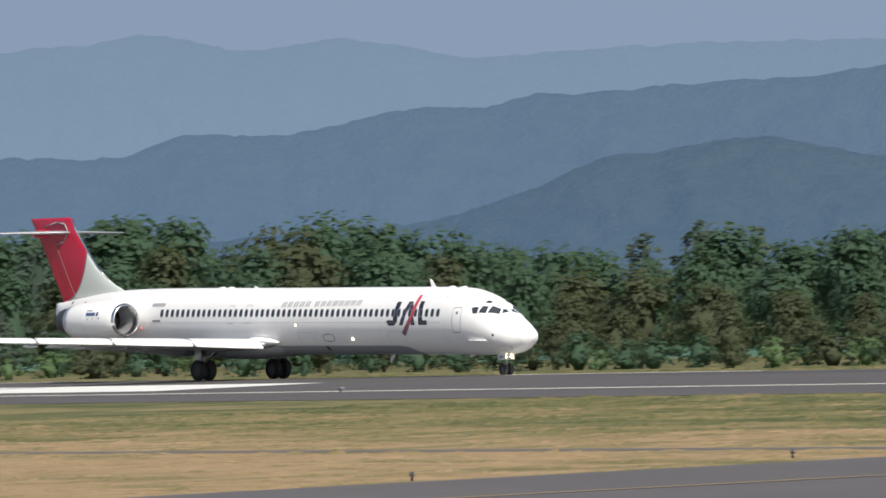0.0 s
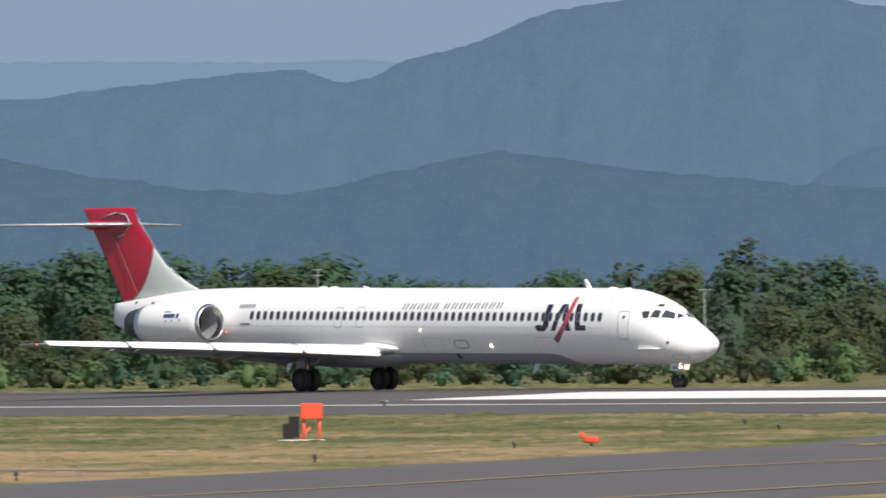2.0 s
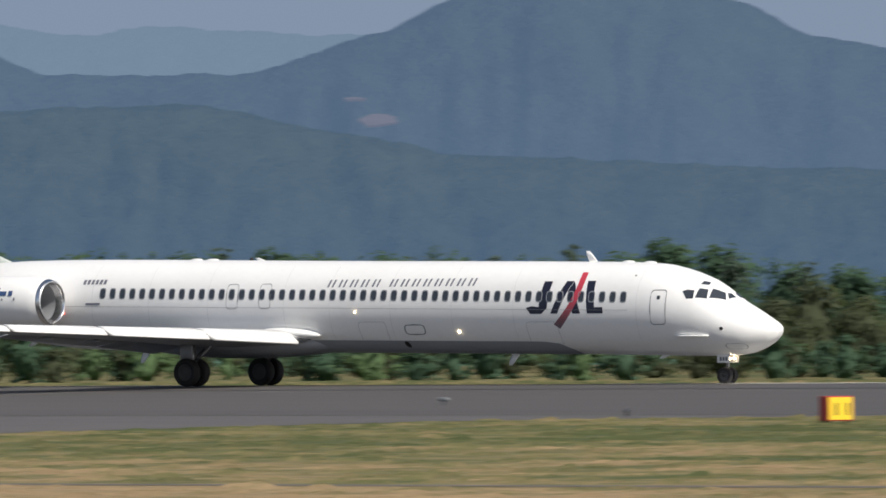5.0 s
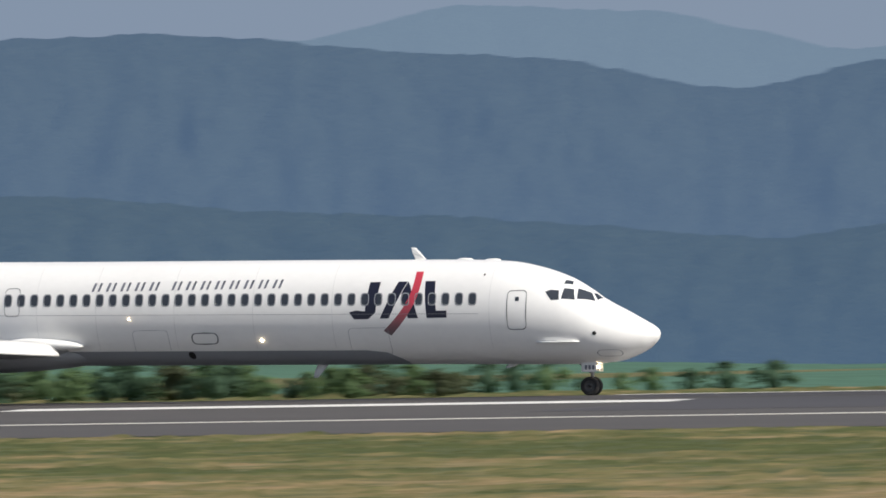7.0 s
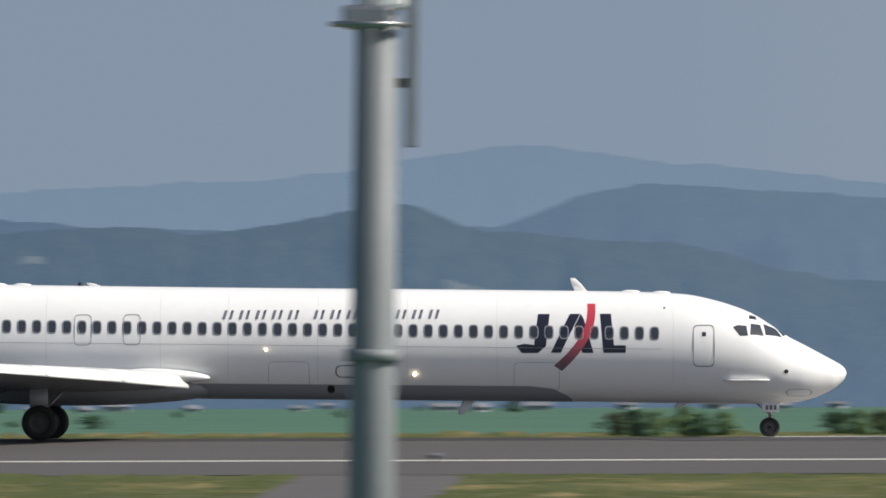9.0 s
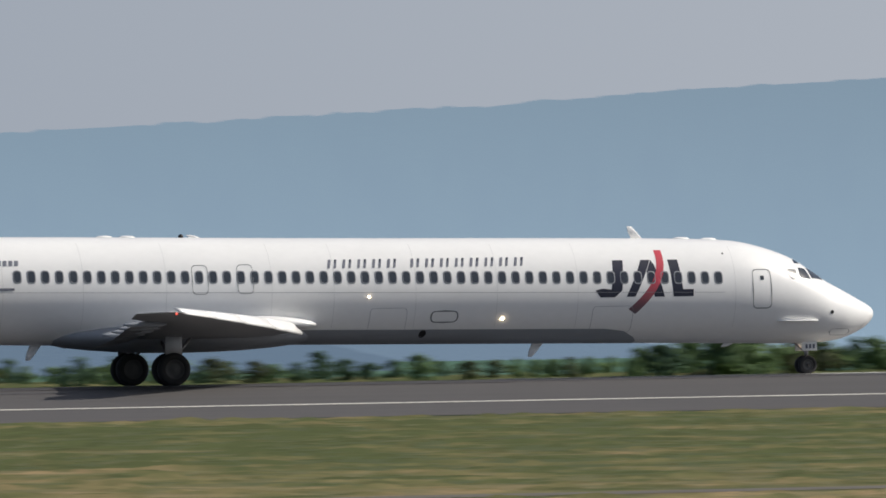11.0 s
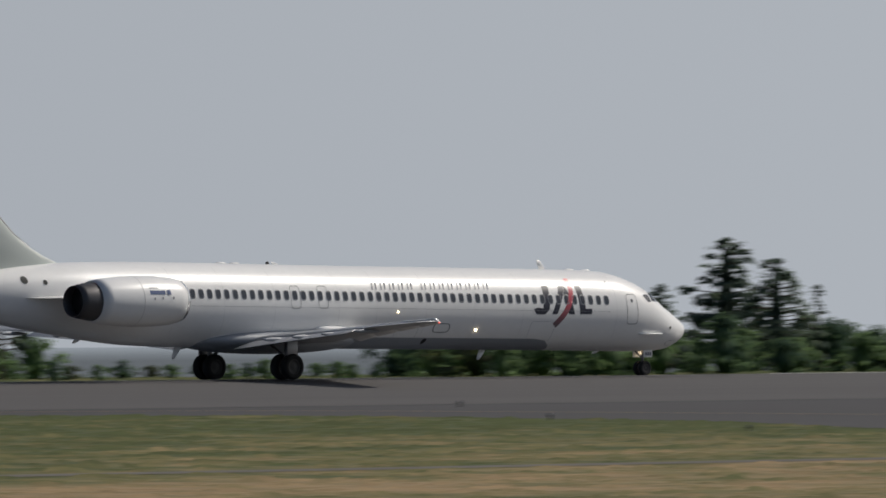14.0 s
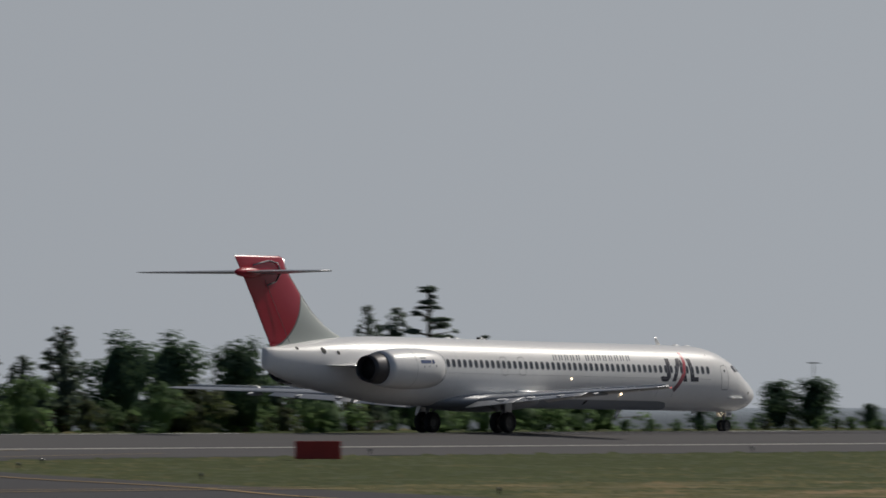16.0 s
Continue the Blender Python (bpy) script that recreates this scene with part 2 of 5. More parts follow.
BARK = mat("bark", (0.09, 0.07, 0.05), 0.9, vary=0.3, size=0.6, fine=0.2, bump=0.5)
PAINT_WHITE = mat("aircraft_white_paint", (0.88, 0.875, 0.86), 0.34, vary=0.06, size=1.4, fine=0.035, spec=0.4, coat=0.3, stretch=(0.5, 1, 0.7))
PAINT_GREY = mat("aircraft_grey_paint", (0.30, 0.32, 0.35), 0.40, vary=0.08, size=1.5, fine=0.05)
PAINT_NAVY = mat("navy_paint", (0.018, 0.02, 0.04), 0.35, vary=0.1, size=1)
PAINT_RED = mat("red_paint", (0.50, 0.018, 0.04), 0.35, vary=0.06, size=2)
PAINT_JOINT = mat("hull_joint_paint", (0.70, 0.70, 0.69), 0.5, vary=0.2, size=0.6)
PAINT_SWEEP = mat("red_to_grey_paint", (1, 1, 1), 0.35, vary=0.06, size=2)
sw_n, sw_l = PAINT_SWEEP.node_tree.nodes, PAINT_SWEEP.node_tree.links
sw_tc, sw_sep, sw_map, sw_ramp = sw_n.new("ShaderNodeTexCoord"), sw_n.new("ShaderNodeSeparateXYZ"), sw_n.new("ShaderNodeMapRange"), sw_n.new("ShaderNodeValToRGB")
sw_map.inputs[1].default_value, sw_map.inputs[2].default_value = 2.25, 4.35
sw_ramp.color_ramp.elements[0].color, sw_ramp.color_ramp.elements[1].color = (0.16, 0.12, 0.135, 1), (0.60, 0.055, 0.085, 1)
sw_mid = sw_ramp.color_ramp.elements.new(0.5); sw_mid.color = (0.50, 0.055, 0.085, 1)
sw_l.new(sw_tc.outputs["Object"], sw_sep.inputs[0]); sw_l.new(sw_sep.outputs[2], sw_map.inputs[0]); sw_l.new(sw_map.outputs[0], sw_ramp.inputs[0])
sw_l.new(sw_ramp.outputs[0], sw_n["Principled BSDF"].inputs["Base Color"])
PAINT_SILVER = mat("silver_grey_paint", (0.28, 0.29, 0.31), 0.35, vary=0.08, size=1)
TEXT_GREY = mat("grey_lettering", (0.17, 0.18, 0.22), 0.4, vary=0.05, size=1)
TEXT_BLUE = mat("blue_lettering", (0.05, 0.09, 0.22), 0.4, vary=0.05, size=1)
METAL = mat("polished_aluminium", (0.80, 0.79, 0.78), 0.22, 1.0, vary=0.05, size=1, fine=0.04)
METAL_DULL = mat("dull_aluminium", (0.31, 0.32, 0.34), 0.36, 0.25, vary=0.10, size=1.2, fine=0.08)
METAL_HOT = mat("heat_stained_metal", (0.085, 0.083, 0.086), 0.45, 0.6, vary=0.25, size=0.7, fine=0.1)
DARK = mat("dark_cavity", (0.012, 0.012, 0.013), 0.7, vary=0.2, size=0.5)
# The base is lifted to blue grey in place of reflected sky.
GLASS_DARK = mat("dark_window_glass", (0.045, 0.052, 0.064), 0.2, vary=0.1, size=0.5, spec=0.7)
SEAM = mat("panel_seam", (0.16, 0.165, 0.17), 0.6, vary=0.2, size=0.6)
TYRE = mat("tyre_rubber", (0.022, 0.021, 0.021), 0.75, vary=0.2, size=0.4, fine=0.1)
STEEL = mat("steel_strut", (0.34, 0.34, 0.35), 0.35, 0.8, vary=0.15, size=0.4)
ORANGE = mat("signal_orange_paint", (0.72, 0.078, 0.036), 0.5, vary=0.12, size=0.6, fine=0.08)
BLACK = mat("matt_black_paint", (0.012, 0.011, 0.011), 0.6, vary=0.2, size=0.5)
SIGN_RED = mat("sign_red_paint", (0.42, 0.035, 0.03), 0.5, vary=0.1, size=0.5)
SIGN_YELLOW = mat("sign_yellow_paint", (0.85, 0.58, 0.03), 0.5, vary=0.08, size=0.5)
GALV = mat("galvanised_steel", (0.19, 0.205, 0.215), 0.6, 0.15, vary=0.18, size=0.5, fine=0.1)
HOUSE_WALL = mat("pale_house_wall", (0.30, 0.32, 0.33), 0.8, vary=0.2, size=6, per_object=0.3)
HOUSE_ROOF = mat("grey_house_roof", (0.16, 0.17, 0.19), 0.8, vary=0.2, size=6, per_object=0.3)
# Tower red is shifted to pink, distance haze put into its colour.
TOWER_RED = mat("hazed_tower_red", (0.52, 0.075, 0.10), 0.6, vary=0.12, size=0.8)
RIM = mat("dark_wheel_rim", (0.085, 0.083, 0.08), 0.55, 0.4, vary=0.25, size=0.3)
LAMP_WARM = glow("landing_light_glow", (1.0, 0.78, 0.5), 14)
LAMP_RED = glow("red_light_glow", (1.0, 0.12, 0.08), 2)


# ---- ground ----
def prof(y):
    """Height of the ground across the runway."""
    if y < 306:
        return -0.02 * min(306 - y, 30) - 0.012 * min(max(276 - y, 0), 200)
    return -0.02 * min(y - 306, 30)


def smooth01(u):
    u = min(max(u, 0.0), 1.0)
    return u * u * (3 - 2 * u)


def land(x, y):
    """Height of the land: level round the field, falling to the paddies beyond it and lower to the coastal plain in the east."""
    az = math.degrees(math.atan2(x, max(y, 1.0)))
    drop = 6.2 * smooth01((az + 23) / 4) + 8.8 * smooth01((x - 60) / 140)
    return prof(y) - drop * smooth01((y - 425) / 230)


def build_ground():
    xs = sorted({*range(-700, 701, 20), *(s * v for v in (800, 950, 1200, 1600, 2200, 3000, 4000, 4950) for s in (-1, 1))})
    ys = sorted({-4950, -3000, -1500, -700, -300, -100, 0, 40, 76, 100, 140, 180, 200, 220, 240, 263, 276, 290, 306, 320, 336, 349, 370, 390, 410, *range(425, 700, 20), 720, 800, 900, 1100, 1400, 1800, 2400, 3200, 4000, 4950})
    verts = [(x, y, land(x, y)) for y in ys for x in xs]
    k = len(xs)
    faces = [(j * k + i, j * k + i + 1, (j + 1) * k + i + 1, (j + 1) * k + i) for j in range(len(ys) - 1) for i in range(k - 1)]
    ob = new("ground", mesh_from("ground", verts, faces, GROUND))
    return tagged(ob, "broad level airfield meadow with green and dry grass", "ground", kind="structure")


BREAKS = (76, 276, 306, 336)


def cuts(y0, y1, step=6.0):
    n = max(1, int((y1 - y0) / step))
    return sorted({y0 + (y1 - y0) * i / n for i in range(n + 1)} | {b for b in BREAKS if y0 < b < y1})


def lay(name, left, right, y0, y1, lift, material, label, category, nx=24):
    """A sheet on the ground between two edges x = left(y) and x = right(y)."""
    ys = cuts(y0, y1, 3.0)
    verts, faces = [], []
    for y in ys:
        a, b = left(y), right(y)
        verts += [(a + (b - a) * i / nx, y, prof(y) + lift) for i in range(nx + 1)]
    for j in range(len(ys) - 1):
        faces += [(j * (nx + 1) + i, j * (nx + 1) + i + 1, (j + 1) * (nx + 1) + i + 1, (j + 1) * (nx + 1) + i) for i in range(nx)]
    return tagged(new(name, mesh_from(name, verts, faces, material)), label, category, kind="structure")


def ribbon(name, pts, width, lift, material, label, category="marking"):
    """A painted line of one width along a smooth way over the ground."""
    fine = []
    for k, ((xa, ya), (xb, yb)) in enumerate(zip(pts, pts[1:])):
        n = max(2, int(math.hypot(xb - xa, yb - ya) / (1.5 if len(pts) > 3 else 4)))
        p, q = pts[max(k - 1, 0)], pts[min(k + 2, len(pts) - 1)]
        ma, mb = ((xb - p[0]) / 2, (yb - p[1]) / 2), ((q[0] - xa) / 2, (q[1] - ya) / 2)
        for i in range(n):
            u = i / n
            h0, h1, h2, h3 = (1 + 2 * u) * (1 - u) ** 2, u * (1 - u) ** 2, u * u * (3 - 2 * u), u * u * (u - 1)
            fine.append((h0 * xa + h1 * ma[0] + h2 * xb + h3 * mb[0], h0 * ya + h1 * ma[1] + h2 * yb + h3 * mb[1]) if len(pts) > 3 else (xa + (xb - xa) * u, ya + (yb - ya) * u))
    fine.append(pts[-1])
    verts, faces = [], []
    for i, (x, y) in enumerate(fine):
        a, b = fine[max(i - 1, 0)], fine[min(i + 1, len(fine) - 1)]
        d = Vector((b[0] - a[0], b[1] - a[1])).normalized()
        for s in (-1, 1):
            px, py = x - d.y * s * width / 2, y + d.x * s * width / 2
            verts.append((px, py, prof(py) + lift))
    faces = [(2 * i, 2 * i + 1, 2 * i + 3, 2 * i + 2) for i in range(len(fine) - 1)]
    return tagged(new(name, mesh_from(name, verts, faces, material)), label, category, kind="structure")


def along(pts):
    ys, xs = [p[1] for p in pts], [p[0] for p in pts]
    return lambda y: float(np.interp(y, ys, xs))


build_ground()
flat = lambda v: (lambda y: v)
lay("runway", flat(-1600), flat(1600), 263, 349, 0.02, ASPHALT, "long grey asphalt runway with rubber marks", "runway", 160)
WEST_L = along([(-196, 70), (-205, 140), (-208, 160), (-211, 181), (-213, 191), (-216, 203), (-218.5, 213.7), (-228.5, 229), (-238.5, 242), (-246, 251), (-255, 258.2), (-272, 263)])
WEST_R = along([(-150, 70), (-166, 150), (-172, 182), (-175, 201), (-180, 222), (-179, 240), (-172, 256), (-155, 263)])
EAST_L = along([(212, 70), (212, 140), (213, 196), (217, 212), (225, 232), (222, 247), (203, 263)])
EAST_R = along([(235, 70), (245, 160), (258, 197), (267, 215), (277.6, 233), (286, 244), (293.5, 253.5), (304, 259), (335, 263)])
for y0, y1, x1 in ((70, 262.9, 700), (349.1, 424, 900)):
    lay("grass_verge", flat(-x1), flat(x1), y0, y1, 0.005, GRASS, "mown grass strip beside the runway, green and straw coloured", "grass", 40)
lay("wood_floor", flat(-900), flat(-190), 424, 660, 0.006, GRASS, "rough grass below the wood", "grass", 20)
lay("taxiway", WEST_L, WEST_R, 70, 263, 0.012, ASPHALT_TAXI, "grey asphalt taxiway joining the runway", "taxiway")
lay("taxiway", EAST_L, EAST_R, 70, 263, 0.012, ASPHALT_EAST, "dark grey asphalt taxiway with faded yellow lines", "taxiway")
lay("service_road", flat(-12.2), flat(-7.6), 70, 263, 0.01, ASPHALT_TAXI, "narrow asphalt service road through the grass", "road", 2)
for y in (280.0, 332.0):
    ribbon("side_stripe", [(-1600, y), (-305, y)], 1.1, 0.03, SIDE_LINE, "thin white runway side stripe")
    ribbon("side_stripe", [(-150, y), (209, y)], 1.1, 0.03, SIDE_LINE, "thin white runway side stripe")
    ribbon("side_stripe", [(313, y), (1600, y)], 1.1, 0.03, SIDE_LINE, "thin white runway side stripe")
ribbon("side_stripe", [(-320, 280), (-266, 279.4)], 0.9, 0.031, SIDE_LINE, "thin white runway side stripe")
for x0, x1, y0, y1 in ((-318, -258, 287.5, 299), (-440, -394, 285, 296), (-119, -95, 296, 298.6), (169, 192, 296.2, 299), (-318, -258, 313, 324.5)):
    lay("runway_marking", flat(x0), flat(x1), y0, y1, 0.034, WHITE_LINE, "broad white touchdown marking on the runway", "marking", 8)
for x in range(-1000, 1001, 50):
    lay("centre_line", flat(x), flat(x + 30), 305.5, 306.4, 0.034, WHITE_LINE, "white runway centre line dash", "marking", 4)
lay("runway_patch", along([(-97, 286), (-95, 300)]), along([(-61, 286), (-56, 300)]), 287, 300, 0.024, RUBBER, "dark resealed patch of runway asphalt", "asphalt patch", 8)
rng = random.Random(5)
for k in range(26):
    x = rng.uniform(-430, 420)
    y = rng.choice((302.2, 303.6, 308.5, 300.5, 299.0, 305)) + rng.uniform(-0.6, 0.6)
    ribbon("skid_mark", [(x, y), (x + rng.uniform(40, 120), y + rng.uniform(-0.3, 0.3))], rng.uniform(0.6, 2.4), 0.026 + 0.0004 * k, RUBBER, "dark rubber skid mark on asphalt", "skid mark")
# faded yellow lines of the west and east taxiways
LINES = (
    ([(-290, 278.2), (-268, 277.6), (-260, 275.2), (-252, 269.9), (-246, 265), (-243.4, 261.6), (-236.7, 253.6), (-231.7, 245.2), (-225, 233.9), (-221.6, 226.3), (-215, 214)], 0.75),
    ([(-190, 130), (-193, 169), (-197.5, 186), (-199, 196), (-200.7, 216)], 0.6),
    ([(-214, 234), (-215.3, 242), (-217.4, 253.5), (-224, 270.5), (-228.5, 277.5), (-231.5, 282.5), (-233.5, 285.8), (-238, 288), (-246, 289.5), (-258, 290)], 0.5),
    ([(-218, 216.2), (-178, 216.2)], 0.9), ([(-217, 218.4), (-178.6, 218.4)], 0.5),
    ([(-170, 140), (-175, 165), (-179, 182), (-183, 195), (-186.6, 208.5), (-190, 217), (-190.2, 225), (-192, 234), (-195, 243)], 0.6),
    ([(226, 211.4), (268, 209.4)], 0.9), ([(226, 213.6), (268, 212)], 0.5),
    ([(238, 150), (248, 192), (262, 213), (270, 227), (276.5, 237), (284, 251), (290, 259.6), (294.8, 267), (298.6, 271.8), (303, 275.4), (310, 277.4), (330, 278.2)], 0.75),
    ([(330, 270), (300, 262), (278, 249)], 0.5),
    ([(203, 262), (224, 257), (236, 240), (240, 225)], 0.4))
for pts, width in LINES:
    ribbon("taxi_line", pts, width * 0.65, 0.036, YELLOW_LINE, "faded yellow taxiway guide line")
# drain along the strip
for x0, x1, broad in ((-420, -219, 2.4), (-170, -14, 1.2), (-5, 210, 1.8)):
    ribbon("drain_cover", [(x0, 187), (x1, 187)], broad, 0.014, DRAIN, "weathered concrete drain along the grass strip", "drain")


def in_taxi(x, y):
    return WEST_L(y) - 0.3 < x < WEST_R(y) + 0.3 or EAST_L(y) - 0.3 < x < EAST_R(y) + 0.3 or -12.4 < x < -7.4


def build_grass():
    """Tufts of grass over the strips on both sides of the runway."""
    r = np.random.RandomState(3)
    pos = []
    n = 78000
    xs, ys = r.uniform(-330, 380, n), 145 + 118 * r.power(1.15, n)
    for x, y in zip(xs, ys):
        if y < 262.8 and not in_taxi(x, y) and abs(x) < y * 1.45 + 12 and not 185.6 < y < 188.4:
            pos.append((x, y))
    xs, ys = r.uniform(-560, 620, 26000), 349.3 + 80 * r.power(0.8, 26000)
    pos += [(x, y) for x, y in zip(xs, ys) if abs(x) < y * 1.45]
    pos = np.array(pos)
    k = len(pos)
    wide = r.uniform(0.25, 0.8, k) * np.where(pos[:, 1] > 340, 1.7, 1)
    high = r.uniform(0.03, 0.085, k) * (1 + 0.9 * (r.rand(k) > 0.93)) * np.where(pos[:, 1] > 340, 1.6, 1)
    turn = r.uniform(-0.25, 0.25, k)
    zs = np.array([prof(y) for y in pos[:, 1]]) - 0.01
    verts, faces = [], []
    cx, sx = np.cos(turn), np.sin(turn)
    for i in range(k):
        x, y, z, w, h, c, s = pos[i, 0], pos[i, 1], zs[i], wide[i], high[i], cx[i], sx[i]
        b = len(verts)
        verts += [(x - w * c, y - w * s, z), (x + w * c, y + w * s, z), (x - 0.6 * w * c, y - 0.6 * w * s + 1.3 * h, z + 0.8 * h), (x + 0.1 * w * c, y + 0.1 * w * s + 1.6 * h, z + h), (x + 0.65 * w * c, y + 0.65 * w * s + 1.2 * h, z + 0.7 * h)]
        faces += [(b, b + 1, b + 4, b + 3, b + 2)]
    me = mesh_from("grass", verts, faces, GRASS)
    set_normals(me, np.tile(np.array((0.0, -0.3, 0.95)), (len(verts), 1)))
    ob = new("grass", me)
    tagged(ob, "mown summer grass, green with dry straw patches", "grass", kind="stuff")


build_grass()


# ---- far hills ----
def ridge(name, nodes, far, depth, materials, label, seed, rough=0.024, base=-16.0, clearings=()):
    """A range of hills along bearings: nodes are (bearing, height in degrees) of its summits and saddles.
    Spurs and gullies run down its face; clearings are (bearing, bearing, low, high) shares of the slope laid open as fields."""
    az, el = [p[0] for p in nodes], [p[1] for p in nodes]
    n = int((az[-1] - az[0]) / 0.045) + 1
    rows, face_rows = 26, 22
    verts, faces, open_field = [], [], []
    N = noise.noise
    for i in range(n + 1):
        a = az[0] + (az[-1] - az[0]) * i / n
        j = min(max(np.searchsorted(az, a) - 1, 0), len(az) - 2)
        u = (a - az[j]) / (az[j + 1] - az[j])
        u = 0.5 * u + 0.5 * smooth01(u)
        e = el[j] + (el[j + 1] - el[j]) * u
        e += rough * (noise.fractal(Vector((a * 1.9, seed, 0)), 0.8, 2.1, 5) + 0.45 * N(Vector((a * 9, seed, 3))) + 0.35 * N(Vector((a * 31, seed, 5))) + 0.4 * abs(N(Vector((a * 55, seed, 9)))))
        top = EYE_Z + far * math.tan(radians(e))
        for k in range(rows + 1):
            if k <= face_rows:
                v = k / face_rows
                spur = 1.3 * N(Vector((a * 2.0, seed + 7, v * 2.6 + a))) + 0.8 * N(Vector((a * 4.6, seed + 3, v * 6.5 - a))) + 0.5 * N(Vector((a * 10, seed + 5, v * 13))) + 0.3 * N(Vector((a * 21, seed + 5, v * 21)))
                fade = min(1.0, (1 - v) * 3.5)
                d = far - depth * (1 - v) - depth * 0.06 * spur * fade
                z = base + (top - base) * v ** 0.9 * (1 + 0.03 * spur * fade)
            else:
                q = (k - face_rows) / (rows - face_rows)
                d, z = far + 260 * q, top - (top - base) * q
            verts.append((d * math.sin(radians(a)), d * math.cos(radians(a)), z))
    for i in range(n):
        a = az[0] + (az[-1] - az[0]) * (i + 0.5) / n
        for k in range(rows):
            p = i * (rows + 1) + k
            faces.append((p, p + rows + 1, p + rows + 2, p + 1))
            v = (k + 0.5) / face_rows
            open_field.append(int(any(a0 < a < a1 and v0 < v < v1 and N(Vector((a * 4, v * 13, seed))) > -0.12 for a0, a1, v0, v1 in clearings)))
    me = mesh_from(name, verts, faces, materials, True)
    me.polygons.foreach_set("material_index", open_field)
    return tagged(new(name, me), label, "hills", kind="structure")


# Each range glows with its own painted haze colour.
AIR_FAR = painted_haze_mat("hazy_far_range", (0.08, 0.11, 0.10), (0.184, 0.262, 0.362), 0.92, 40, 0.7, height=150)
AIR_MID = painted_haze_mat("hazy_mid_range", (0.10, 0.125, 0.10), (0.090, 0.148, 0.242), 0.84, 14, 0.8, 0.08, 120, sunward=0.36)
AIR_PEAK = painted_haze_mat("hazy_mountain", (0.10, 0.125, 0.10), (0.098, 0.160, 0.252), 0.84, 14, 0.8, 0.08, 140)
AIR_NEAR = painted_haze_mat("hazy_near_range", (0.10, 0.125, 0.095), (0.068, 0.120, 0.200), 0.80, 9, 0.8, 0.10, 60, sunward=0.27)
AIR_CLEARING = painted_haze_mat("hazy_hill_fields", (0.24, 0.25, 0.22), (0.110, 0.165, 0.235), 0.78, 6, 0.8)
AIR_EAST = painted_haze_mat("hazy_east_range", (0.05, 0.08, 0.06), (0.278, 0.385, 0.495), 0.93, 30, 0.8, height=125, valley=1.25)
# The plain's painted haze pales to the sky colour at its far edge.
AIR_PLAIN = painted_haze_mat("hazy_coastal_plain", (0.14, 0.16, 0.14), (0.51, 0.565, 0.63), 0.88, 60, height=-4.2, valley=0.43)
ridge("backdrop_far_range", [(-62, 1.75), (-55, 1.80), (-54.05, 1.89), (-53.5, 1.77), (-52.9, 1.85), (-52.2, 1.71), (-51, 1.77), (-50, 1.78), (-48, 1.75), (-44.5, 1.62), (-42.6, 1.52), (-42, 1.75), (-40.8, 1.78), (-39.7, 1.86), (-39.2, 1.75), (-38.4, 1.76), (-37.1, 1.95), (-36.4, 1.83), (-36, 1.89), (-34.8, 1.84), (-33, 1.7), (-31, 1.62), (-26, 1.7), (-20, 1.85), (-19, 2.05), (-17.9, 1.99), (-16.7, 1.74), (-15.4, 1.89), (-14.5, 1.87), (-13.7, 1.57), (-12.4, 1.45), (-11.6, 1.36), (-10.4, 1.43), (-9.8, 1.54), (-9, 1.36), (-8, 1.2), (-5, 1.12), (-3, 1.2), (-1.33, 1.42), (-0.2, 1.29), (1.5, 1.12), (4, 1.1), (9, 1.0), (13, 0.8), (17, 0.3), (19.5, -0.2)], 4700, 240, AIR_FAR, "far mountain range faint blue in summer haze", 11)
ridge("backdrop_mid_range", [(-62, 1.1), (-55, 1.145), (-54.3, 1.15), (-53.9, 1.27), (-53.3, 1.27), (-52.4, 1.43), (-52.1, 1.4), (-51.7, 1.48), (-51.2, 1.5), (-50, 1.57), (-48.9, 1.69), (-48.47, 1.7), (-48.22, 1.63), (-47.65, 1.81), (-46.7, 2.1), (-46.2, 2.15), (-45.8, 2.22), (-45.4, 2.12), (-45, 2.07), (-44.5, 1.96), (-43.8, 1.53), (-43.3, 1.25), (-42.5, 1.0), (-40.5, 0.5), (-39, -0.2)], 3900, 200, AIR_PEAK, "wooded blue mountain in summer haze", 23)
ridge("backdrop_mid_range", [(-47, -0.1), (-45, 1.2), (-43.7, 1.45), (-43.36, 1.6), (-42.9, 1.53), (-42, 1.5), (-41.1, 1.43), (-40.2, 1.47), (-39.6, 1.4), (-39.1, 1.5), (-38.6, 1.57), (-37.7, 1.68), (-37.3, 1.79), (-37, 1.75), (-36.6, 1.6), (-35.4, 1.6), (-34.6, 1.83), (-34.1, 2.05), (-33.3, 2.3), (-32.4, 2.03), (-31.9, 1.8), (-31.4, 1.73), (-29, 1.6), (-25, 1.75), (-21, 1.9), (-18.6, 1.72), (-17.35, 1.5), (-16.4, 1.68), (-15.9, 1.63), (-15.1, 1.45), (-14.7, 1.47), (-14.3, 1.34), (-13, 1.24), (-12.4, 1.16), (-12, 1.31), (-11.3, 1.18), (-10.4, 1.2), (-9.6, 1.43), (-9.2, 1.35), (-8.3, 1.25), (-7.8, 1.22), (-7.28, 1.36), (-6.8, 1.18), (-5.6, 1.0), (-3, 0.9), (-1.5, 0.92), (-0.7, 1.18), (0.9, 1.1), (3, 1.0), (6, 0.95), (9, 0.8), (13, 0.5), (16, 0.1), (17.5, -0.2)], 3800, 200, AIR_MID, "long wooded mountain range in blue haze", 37)
